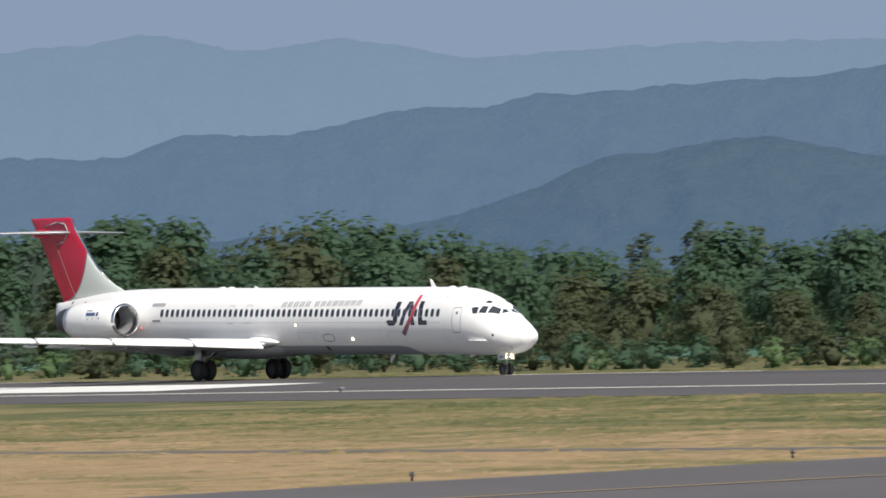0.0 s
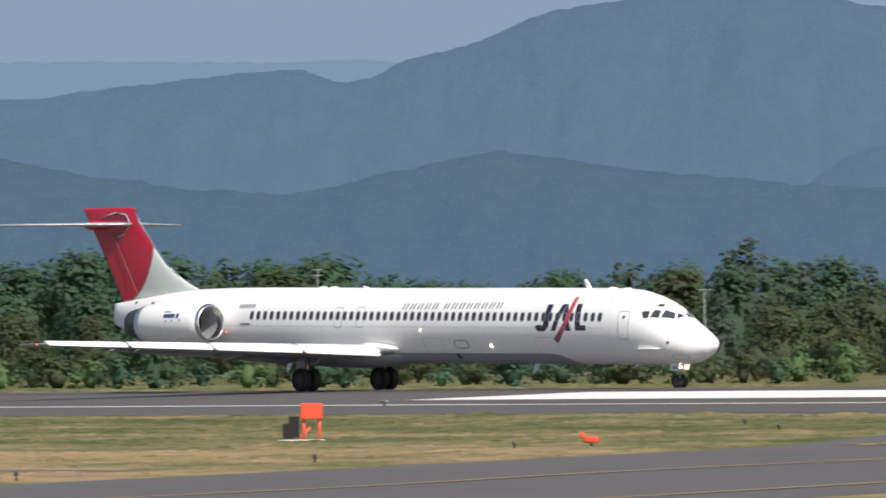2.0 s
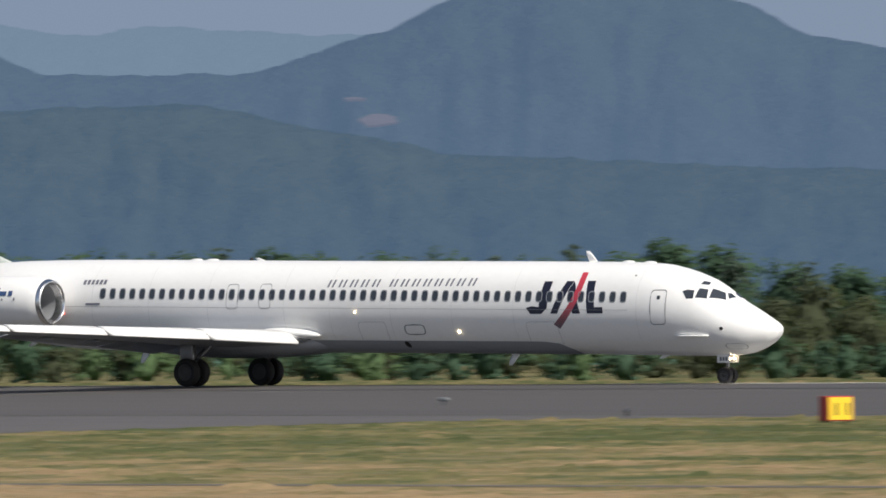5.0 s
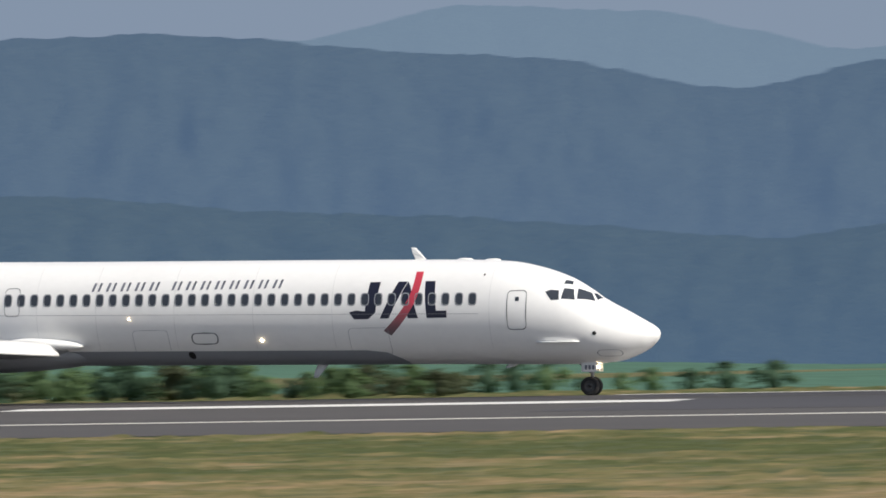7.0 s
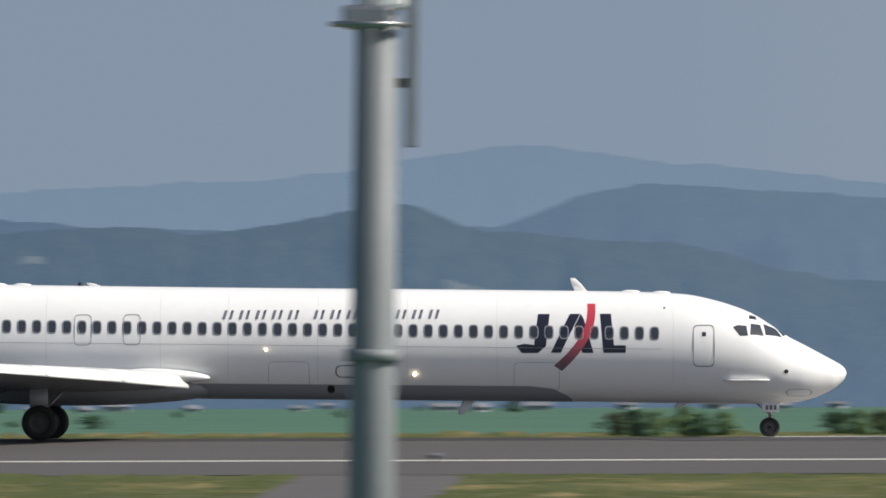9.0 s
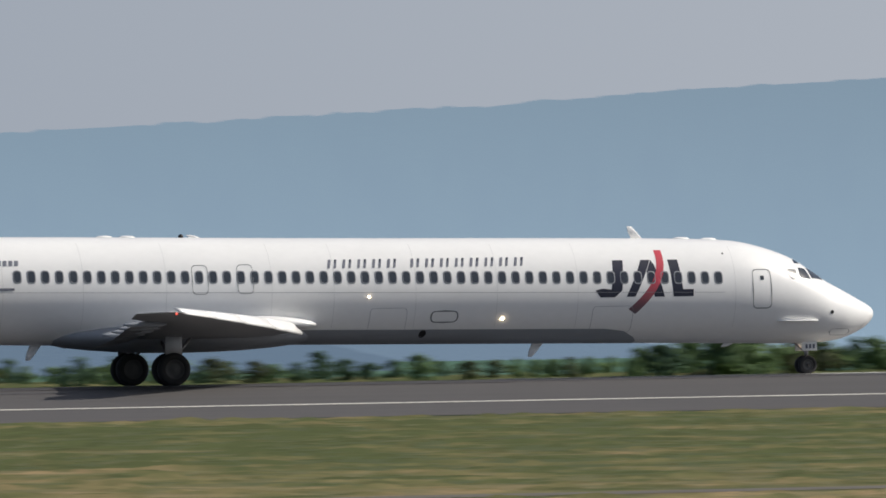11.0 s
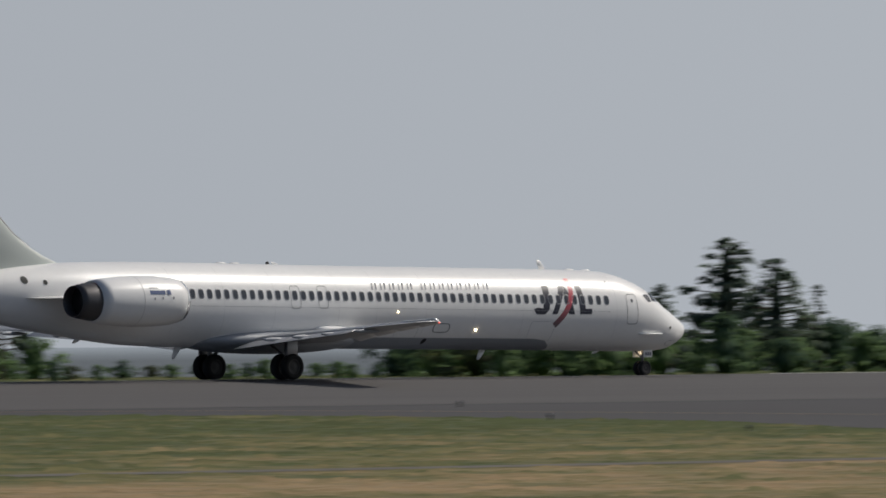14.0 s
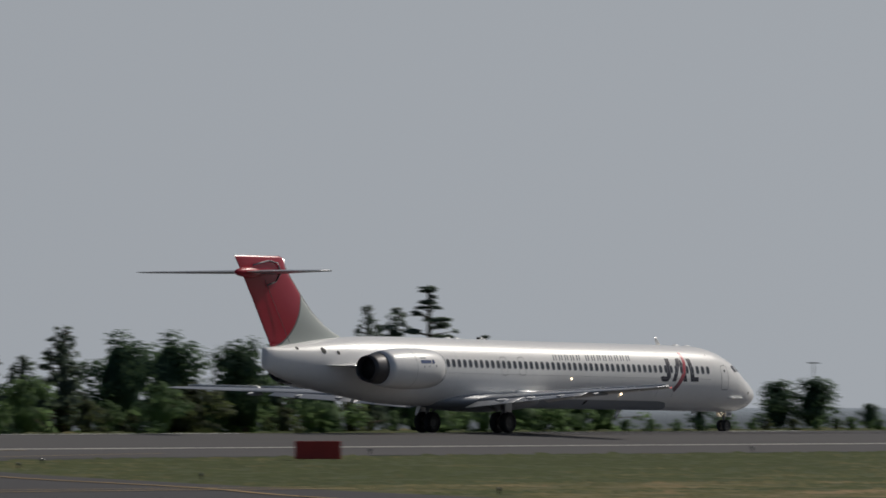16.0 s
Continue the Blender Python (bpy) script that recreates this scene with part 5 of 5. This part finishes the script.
def build_airliner():
    plane = new("airliner")
    hull_ob = build_fuselage(plane)
    win = cabin_window_mesh()
    t, b, w = hull(15.0)
    o = skin(15.0, angle_at(15.0, 3.505))
    for k in range(52):
        s = 6.21 + 0.4877 * k
        tt, bb, ww = hull(s)
        dz = 0.0142 * (s - 15.0) if s > 5 else 0
        for sgn in (1, -1):
            ob = part("cabin_window", win, None, hull_ob)
            ob.matrix_basis = Matrix.Translation((-s, sgn * o.y, 3.505 + dz)) @ Matrix.Diagonal((1, sgn, 1, 1))
    for left in (False, True):
        for name, pts in (("side_window", [(3.68, 34), (3.45, 24.5), (3.19, 28), (3.24, 42), (3.52, 39)]), ("side_window", [(3.12, 30.5), (2.68, 38), (2.8, 56), (3.1, 49)]),
                          ("windscreen_pane", [(2.62, 41), (2.08, 58), (2.3, 74), (2.7, 63)]), ("windscreen_pane", [(2.04, 64), (1.97, 84), (2.2, 85), (2.26, 77)]), ("eyebrow_window", [(3.16, 57), (2.9, 65), (2.95, 75), (3.16, 68)])):
            decal(name, pts, GLASS_DARK, hull_ob, 0.008, left, True, "dark cockpit window", 0.12)
        # fore service door, overwing exits and hatches, by their seams
        ring_decal("service_door", 4.30, 4.95, 2.33, 3.62, 0.03, hull_ob, left, "service door outlined by a dark seam", SEAM)
        decal("door_window", [(4.55, 3.28), (4.68, 3.28), (4.68, 3.42), (4.55, 3.42)], GLASS_DARK, hull_ob, 0.01, left)
        for s in (22.86, 24.45):
            ring_decal("overwing_exit", s, s + 0.53, 3.08, 4.03, 0.022, hull_ob, left, "overwing exit outlined by a seam", SEAM)
        ring_decal("cargo_hatch", 15.6, 16.5, 2.02, 2.36, 0.045, hull_ob, left, "small hatch with a dark outline", SEAM)
        ring_decal("cargo_door", 9.3, 10.75, 1.55, 2.45, 0.012, hull_ob, left, "cargo door outlined by a fine seam", PAINT_SILVER)
        ring_decal("cargo_door", 17.4, 18.7, 1.6, 2.5, 0.012, hull_ob, left, "cargo door outlined by a fine seam", PAINT_SILVER)
        ring_decal("nose_hatch", 1.15, 1.95, 1.36, 1.56, 0.02, hull_ob, left, "", PAINT_SILVER)
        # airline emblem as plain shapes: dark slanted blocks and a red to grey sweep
        for pts in ([(9.98, 4.02), (9.60, 4.02), (9.72, 2.98), (9.98, 2.76), (10.50, 2.76), (10.68, 3.0), (10.42, 3.06), (10.1, 3.02)],
                    [(8.95, 4.02), (8.62, 4.02), (9.24, 2.77), (9.56, 2.77)], [(8.60, 4.02), (8.50, 3.86), (8.18, 2.76), (8.54, 2.76), (8.80, 3.62)],
                    [(7.98, 4.02), (7.62, 4.02), (7.52, 3.0), (7.14, 3.0), (7.14, 2.76), (7.86, 2.76)]):
            decal("emblem_block", pts, PAINT_NAVY, hull_ob, 0.004, left, label="dark navy emblem block")
        n = 9
        def sweep(u):
            return 8.26 - 0.06 * math.sin(u * 3.1) + 1.08 * u ** 2.1, 4.35 - 2.1 * u
        near, far = [], []
        for k in range(17):
            u = k / 16
            s, z = sweep(u)
            near.append((s - 0.13, z - 0.07 * u)); far.append((s + 0.13, z + 0.10 * u))
        decal("emblem_sweep", near + far[::-1], PAINT_SWEEP, hull_ob, 0.0055, left, label="emblem sweep fading from red to grey")
        # joints between the hull panels
        for s in (5.6, 11.3, 14.2, 17.1, 20.0, 22.2, 25.9, 28.8, 31.6):
            decal("hull_joint", [(s, -44), (s + 0.014, -44), (s + 0.014, 62), (s, 62)], PAINT_JOINT, hull_ob, 0.003, left, True)
        # name band, registration and small notes as bars
        s = 20.2
        for count in (5, 8):
            for k in range(count):
                decal("name_bar", [(s, 3.875), (s - 0.09, 3.875), (s - 0.17, 4.17), (s - 0.08, 4.17)], TEXT_GREY, hull_ob, 0.012, left)
                decal("name_bar", [(s - 0.22, 3.875), (s - 0.30, 3.875), (s - 0.38, 4.17), (s - 0.30, 4.17)], TEXT_GREY, hull_ob, 0.012, left)
                s -= 0.53
            s -= 0.30
        for k in range(6):
            s = 32.15 - 0.2 * k
            decal("registration_bar", [(s, 4.10), (s - 0.13, 4.10), (s - 0.16, 4.28), (s - 0.03, 4.28)], TEXT_GREY, hull_ob, 0.012, left)
        decal("note_bar", [(31.9, 3.28), (31.2, 3.28), (31.2, 3.36), (31.9, 3.36)], TEXT_GREY, hull_ob, 0.012, left)
        # grey belly
        belly = [(8.9, -86), (8.9, -72), (9.05, -62), (9.5, -50), (10.2, -46.5), (22.2, -46.5), (22.2, -86)]
        decal("belly_panel", belly, PAINT_GREY, hull_ob, 0.010, left, True, "grey painted belly", 0.8)
        decal("side_seam", [(33, 3.24), (6.0, 2.88), (6.0, 2.868), (33, 3.228)], PAINT_SILVER, hull_ob, 0.008, left, step=1.5)
        for s, z, r in ((1.96, 2.14, 0.07), (16.7, 1.62, 0.13), (39.4, 4.32, 0.17), (38.4, 4.22, 0.11), (41.1, 4.45, 0.09), (5.9, 4.2, 0.035)):
            decal("port", [(s + r * math.cos(a), z + r * math.sin(a)) for a in np.linspace(0, 5.7, 10)], DARK, hull_ob, 0.012, left, label="dark round port")
        for s, z, m in ((18.78, 2.9, LAMP_WARM), (13.97, 2.1, LAMP_WARM), (33.0, 2.95, LAMP_RED)):
            bm = bmesh.new()
            p = skin(s, angle_at(s, z), 0.02)
            bmesh.ops.create_uvsphere(bm, u_segments=12, v_segments=8, radius=0.055 if s == 13.97 else 0.035, matrix=Matrix.Translation((p.x, -p.y if left else p.y, p.z)))
            part("hull_light", bm, m, hull_ob, "small lit lamp on the hull")
        # nose strake
        bm = bmesh.new()
        sg = 1 if left else -1
        rings = []
        for s, d in ((2.5, 0.05), (2.75, 0.16), (3.7, 0.17), (4.0, 0.05)):
            p = skin(s, angle_at(s, 1.86))
            y = abs(p.y)
            rings.append([Vector((-s, sg * (y - 0.05), 1.83)), Vector((-s, sg * (y + d), 1.845)), Vector((-s, sg * (y + d), 1.875)), Vector((-s, sg * (y - 0.05), 1.90))])
        tube(bm, rings)
        part("strake", bm, PAINT_WHITE, hull_ob, "thin white strake below the cockpit")
    # blade aerials and roof humps
    for s, up, h in ((8.55, 1, 0.42), (12.2, -1, 0.45), (30.0, -1, 0.5), (24.3, 1, 0.1), (5.2, -1, 0.12), (35.6, -1, 0.16)):
        t, b, w = hull(s)
        z0 = t if up > 0 else b
        bm = bmesh.new()
        tube(bm, [[Vector((-s - d + x, q, z0 + up * z)) for x, q in foil(c, 0.16, 10)] for z, d, c in ((-0.05, -0.18, 0.42), (h * 0.6, 0.08, 0.30), (h, 0.25, 0.16))])
        part("blade_aerial", bm, PAINT_WHITE, hull_ob, "white blade aerial")
    for s in (7.0, 6.0, 26.8, 27.6):
        bm = bmesh.new()
        bmesh.ops.create_uvsphere(bm, u_segments=12, v_segments=8, radius=1, matrix=Matrix.Translation((-s, 0, hull(s)[0])) @ Matrix.Diagonal((0.3, 0.12, 0.06, 1)))
        part("roof_hump", bm, PAINT_WHITE, hull_ob)
    bm = bmesh.new()
    bmesh.ops.create_uvsphere(bm, u_segments=10, v_segments=6, radius=0.09, matrix=Matrix.Translation((-24.9, 0, hull(24.9)[0] + 0.03)))
    part("beacon", bm, BLACK, hull_ob, "small roof beacon")
    # belly fairing over the wing box
    bm = bmesh.new()
    bmesh.ops.create_uvsphere(bm, u_segments=28, v_segments=14, radius=1, matrix=Matrix.Translation((-25.0, 0, 1.72)) @ Matrix.Diagonal((5.2, 1.75, 0.62, 1)))
    part("belly_fairing", bm, PAINT_GREY, hull_ob, "grey belly fairing between the wings")
    for sgn, name in ((1, "right_wing"), (-1, "left_wing")):
        build_wing(plane, sgn, "wing")
    build_tail(plane)
    for sgn in (-1, 1):
        build_engine(plane, sgn)
    build_gear(plane)
    return tagged(plane, "white twin-jet airliner with a red tail rolling along the runway", "airplane")


airliner = build_airliner()


# ---- signs, lights, masts ----
def marker_box(x, y, turn):
    """A pair of orange and black equipment cabinets on a concrete slab."""
    e = new("equipment_cabinet")
    e.matrix_basis = pose(x, y, prof(y), 0, 0, turn)
    part("slab", box(bmesh.new(), -0.75, 0.75, -0.6, 0.6, -0.1, 0.05, 0.02), CONCRETE, e, "concrete slab", False)
    part("cabinet", box(bmesh.new(), -0.02, 0.72, -0.1, 0.3, 0.78, 1.34, 0.03), ORANGE, e, "bright orange cabinet", False)
    for sx in (0.06, 0.62):
        part("leg", rod(bmesh.new(), (sx, 0.1, 0), (sx, 0.1, 0.8), 0.05), ORANGE, e)
    part("screen", box(bmesh.new(), -0.42, -0.04, -0.35, -0.25, 0.12, 0.88, 0.015), BLACK, e, "matt black screen", False)
    part("screen", box(bmesh.new(), -0.62, -0.2, -0.5, -0.44, 0.08, 0.62, 0.015), BLACK, e, "matt black screen", False)
    part("brace", rod(bmesh.new(), (-0.1, 0.0, 0.05), (0.3, 0.1, 0.5), 0.03), ORANGE, e)
    return tagged(e, "orange and black equipment cabinet on a slab in the grass", "equipment cabinet", "equipment cabinets")


marker_box(-251, 222, 40)
marker_box(153.6, 216.5, 145)


def guard_light(x, y, turn):
    e = new("guard_light")
    e.matrix_basis = pose(x, y, prof(y), 0, 0, turn)
    part("post", rod(bmesh.new(), (0, 0, -0.05), (0, 0, 0.16), 0.05), BLACK, e)
    part("housing", box(bmesh.new(), -0.24, 0.24, -0.12, 0.12, 0.12, 0.34, 0.05), ORANGE, e, "orange rounded housing")
    part("visor", box(bmesh.new(), -0.38, -0.24, -0.1, 0.1, 0.3, 0.47, 0.03), ORANGE, e)
    return tagged(e, "small orange guard light beside the taxiway", "guard light", "guard lights")


for x, y, a in ((-228, 214.5, 35), (-177.9, 212.6, 30), (219.6, 211, -40)):
    guard_light(x, y, a)


def board(x, y, w, h, turn, face, edge, label, bars):
    e = new("taxiway_sign")
    e.matrix_basis = pose(x, y, prof(y), 0, 0, turn)
    part("panel", box(bmesh.new(), -w / 2, w / 2, -0.14, 0.36, 0.08, h, 0.02), edge, e, "painted metal housing", False)
    part("face", box(bmesh.new(), -w / 2 + 0.04, w / 2 - 0.04, -0.155, -0.142, 0.12, h - 0.04), face, e, "", False)
    for sx in (-w * 0.35, w * 0.35):
        part("leg", rod(bmesh.new(), (sx, 0, -0.1), (sx, 0, 0.12), 0.04), BLACK, e)
    for k in range(bars):
        u = -w / 2 + w * (k + 0.6) / (bars + 0.2)
        part("letter_bar", box(bmesh.new(), u, u + w * 0.10, -0.162, -0.156, h * 0.3, h * 0.75), BLACK, e, "black letter bar", False)
    return tagged(e, label, "sign")


board(-155.6, 251, 0.95, 0.86, 66, SIGN_YELLOW, SIGN_RED, "yellow taxiway sign in a red housing", 2)
board(321, 254, 2.0, 0.86, -50, SIGN_RED, SIGN_RED, "dark red taxiway sign standing in the grass", 0)


def ground_lamp(x, y):
    e = new("edge_lamp")
    e.matrix_basis = pose(x, y, prof(y))
    part("stem", rod(bmesh.new(), (0, 0, -0.03), (0, 0, 0.15), 0.035), BLACK, e)
    part("head", rod(bmesh.new(), (0, 0, 0.15), (0, 0, 0.27), 0.08, 0.05), GLASS_DARK, e)
    return tagged(e, "small dark edge lamp beside the pavement", "edge lamp", "edge lamps")


for x, y in ((-221, 196), (-228, 211), (-239, 234), (-214, 178), (-209, 160), (-170, 171), (-174, 190), (-177, 206), (-183, 225), (-250, 243), (-235, 262), (-248, 266), (-258, 270), (-200, 262), (-170, 261), (-140, 262), (209, 200), (211, 216), (221, 236), (263, 200), (276, 224), (289, 244), (300, 252), (237, 258), (205, 262), (160, 262), (340, 266), (370, 266)):
    ground_lamp(x, y)
for x in range(-560, 560, 60):
    e = new("runway_lamp")
    e.matrix_basis = pose(x + 11, 278.2, prof(278.2))
    part("stem", rod(bmesh.new(), (0, 0, 0), (0, 0, 0.18), 0.05), GALV, e)
    part("head", box(bmesh.new(), -0.2, 0.2, -0.08, 0.08, 0.16, 0.3, 0.04), GALV, e)
    tagged(e, "small pale runway edge lamp", "edge lamp", "runway lamps")


def lattice_tower(x, y, h):
    """A red and white post with a railed red head and two pale aerials."""
    e = new("aerial_tower")
    e.matrix_basis = pose(x, y, land(x, y))
    n = 6
    for k in range(n):
        z0, z1 = h * 0.72 * k / n, h * 0.72 * (k + 1) / n
        part("shaft", rod(bmesh.new(), (0, 0, z0), (0, 0, z1), 0.45 - 0.02 * k, 0.43 - 0.02 * k, 14), PAINT_WHITE if k % 2 == 0 else SIGN_RED, e, "white painted shaft" if k % 2 == 0 else "red painted shaft")
    zt = h * 0.72
    for px in (-0.7, -0.25, 0.25, 0.7):
        for py in (-0.65, 0.65):
            part("head_post", rod(bmesh.new(), (px, py, zt), (px, py, zt + 1.5), 0.04), TOWER_RED, e, "red post")
    for z in (zt, zt + 0.45, zt + 0.9, zt + 1.35):
        for py in (-0.65, 0.65):
            part("head_rail", box(bmesh.new(), -0.75, 0.75, py - 0.04, py + 0.04, z, z + (0.3 if z < zt + 0.5 else 0.1)), TOWER_RED, e, "red rail", False)
    part("platform", box(bmesh.new(), -0.8, 0.8, -0.75, 0.75, zt - 0.12, zt, 0.02), TOWER_RED, e, "red platform", False)
    for px in (-0.6, 0.6):
        bm = bmesh.new()
        rod(bm, (px, 0, zt), (px, 0, zt + 2.3), 0.045)
        box(bm, px - 0.2, px + 0.2, -0.15, 0.15, zt + 2.25, zt + 2.4, 0.05)
        part("aerial", bm, PAINT_WHITE, e, "pale aerial")
    return tagged(e, "red and white aerial tower behind the runway", "tower")


lattice_tower(*by_bearing(-43.0, 452), 11.0)


def quarry_scar(az, el, dist, w, h, label):
    """A bare patch of earth high on the hillside, with haze painted over it as emission."""
    r = random.Random(int(w))
    a = radians(az)
    o = Vector((dist * math.sin(a), dist * math.cos(a), EYE_Z + dist * math.tan(radians(el))))
    side_v = Vector((math.cos(a), -math.sin(a), 0))
    rim = [o + side_v * w * math.cos(k * 0.524) * r.uniform(0.7, 1.1) + Vector((0, 0, h * math.sin(k * 0.524) * r.uniform(0.7, 1.1))) + Vector((math.sin(a), math.cos(a), 0)) * 14 * math.sin(k * 0.524) for k in range(12)]
    verts = rim + [p - Vector((math.sin(a), math.cos(a), 0)) * -30 for p in rim]
    faces = [tuple(range(12))] + [(k, (k + 1) % 12, 12 + (k + 1) % 12, 12 + k) for k in range(12)]
    tagged(new("backdrop_quarry", mesh_from("quarry", verts, faces, painted_haze_mat("hazy_bare_earth", (0.3, 0.25, 0.25), (0.155, 0.185, 0.265), 0.86, 10))), label, "quarry", kind="structure")


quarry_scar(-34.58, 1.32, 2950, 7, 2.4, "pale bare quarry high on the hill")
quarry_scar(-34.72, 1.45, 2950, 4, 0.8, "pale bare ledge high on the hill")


def lamp_post(az, dist, el, arms):
    x, y = by_bearing(az, dist)
    h = tall(az, dist, el)
    e = new("light_pole")
    e.matrix_basis = pose(x, y, land(x, y), 0, 0, -az)
    part("pole", rod(bmesh.new(), (0, 0, 0), (0, 0, h), 0.055, 0.04), GALV, e)
    for k in range(arms):
        part("cross_arm", box(bmesh.new(), -0.5, 0.5, -0.04, 0.04, h - 0.11 - 0.5 * k, h - 0.03 - 0.5 * k, 0.02), GALV, e, "", False)
    return tagged(e, "slim grey steel light pole by the wood", "light pole", "light poles")


for az, d, el, arms in ((-46.5, 470, 0.33, 2), (-46.05, 470, 0.35, 1), (-48.4, 545, 0.50, 2), (-43.75, 480, 0.35, 2), (-43.6, 480, 0.34, 2), (-44.3, 480, 0.22, 1), (-40.7, 470, 0.45, 1), (54.66, 420, 0.21, 1)):
    lamp_post(az, d, el, arms)


def camera_mast():
    """The tall apron mast that the camera looks past, with its bracket, box and bands."""
    x, y = by_bearing(-2.30, 60)
    z0 = land(x, y)
    e = new("apron_mast")
    e.matrix_basis = pose(x, y, z0, 0, 0.9, 0)
    part("pole", rod(bmesh.new(), (0, 0, 0), (0, 0, 9.2), 0.17, 0.125, 28), GALV, e, "grey galvanised tapered pole")
    for z in (2.6, 3.15, 3.75, 4.5, 5.1, 5.75, 6.35):
        part("band", rod(bmesh.new(), (0, 0, z), (0, 0, z + 0.025), 0.165 - z * 0.0045, None, 28), METAL, e, "thin steel band")
    part("collar", rod(bmesh.new(), (0, 0, 5.05), (0, 0, 5.13), 0.175, None, 24), GALV, e, "steel collar")
    part("lamp_bracket", box(bmesh.new(), -0.22, 0.1, -0.16, 0.16, 7.17, 7.32, 0.03), STEEL, e, "", False)
    bm = bmesh.new()
    hoop = []
    for k in range(25):
        a = 2 * math.pi * k / 24
        hoop.append([Vector(((0.24 + dr) * math.cos(a) - 0.05, (0.24 + dr) * math.sin(a), 7.2 + dz)) for dr, dz in ((-0.014, -0.014), (0.014, -0.014), (0.014, 0.014), (-0.014, 0.014))])
    tube(bm, hoop, False, False)
    part("guard_ring", bm, STEEL, e, "round steel guard ring")
    part("lamp_housing", box(bmesh.new(), -0.1, 0.18, -0.12, 0.12, 7.3, 7.7, 0.03), PAINT_WHITE, e, "white lamp housing", False)
    part("conduit", box(bmesh.new(), 0.19, 0.265, -0.05, 0.05, 6.42, 7.7, 0.01), GALV, e, "grey conduit box", False)
    part("clamp", box(bmesh.new(), 0.1, 0.24, -0.03, 0.03, 6.8, 6.86, 0.008), BLACK, e, "", False)
    return tagged(e, "tall grey galvanised apron mast with bands and a bracket", "mast")


camera_mast()


def house(az, dist, w, d, h, turn):
    x, y = by_bearing(az, dist)
    e = new("house")
    e.matrix_basis = pose(x, y, land(x, y), 0, 0, turn)
    part("wall", box(bmesh.new(), -w / 2, w / 2, -d / 2, d / 2, -0.5, h), HOUSE_WALL, e, "pale wall", False)
    bm = bmesh.new()
    tube(bm, [[Vector((sx, -d / 2 - 0.5, h)), Vector((sx, 0, h + d * 0.25)), Vector((sx, d / 2 + 0.5, h)), Vector((sx, d / 2 + 0.5, h - 0.15)), Vector((sx, -d / 2 - 0.5, h - 0.15))] for sx in (-w / 2 - 0.5, w / 2 + 0.5)])
    part("roof", bm, HOUSE_ROOF, e, "grey roof", False)
    for k in range(3):
        part("window", box(bmesh.new(), -w * 0.35 + k * w * 0.3, -w * 0.35 + k * w * 0.3 + w * 0.12, -d / 2 - 0.05, -d / 2 + 0.02, h * 0.35, h * 0.75), GLASS_DARK, e, "", False)
    return tagged(e, "small pale house beyond the fields", "house", "houses beyond the fields")


r_house = random.Random(4)
for k in range(30):
    house(-11.5 + 12 * k / 29 + r_house.uniform(-0.2, 0.2), r_house.uniform(2450, 2680), r_house.uniform(2.5, 8), r_house.uniform(3, 4.5), r_house.uniform(0.7, 1.4), r_house.uniform(-30, 30))


def field_shed(x, y, w, h, turn):
    """A low pale shed with a curved roof in the fields."""
    e = new("field_shed")
    e.matrix_basis = pose(x, y, land(x, y), 0, 0, turn)
    bm = bmesh.new()
    tube(bm, [[Vector((sx, 0.9 * math.cos(a), h * math.sin(a))) for a in np.linspace(0, math.pi, 9)] for sx in (-w / 2, w / 2)])
    part("cover", bm, HOUSE_WALL, e, "pale curved cover", False)
    part("door", box(bmesh.new(), w / 2, w / 2 + 0.03, -0.35, 0.35, 0, h * 0.8), HOUSE_ROOF, e, "", False)
    return tagged(e, "low pale shed with a curved roof among green fields", "shed", "sheds in the fields")


for k in range(26):
    x, y = by_bearing(-18 + 19.5 * k / 29 + r_house.uniform(-0.25, 0.25), r_house.uniform(680, 980))
    field_shed(x, y, r_house.uniform(1.2, 2.8), r_house.uniform(0.4, 0.8), r_house.uniform(-25, 25))


def motions():
    """The airliner gathers speed along the runway."""
    def way(t):
        u = (t - 8) / 8
        return 100 * (-0.48553 + 4.08107 * u + 0.66844 * u * u - 0.01063 * u ** 3)
    walk(airliner, [(0.5 * k, pose(way(0.5 * k), RUN_Y, 0)) for k in range(33)])


motions()
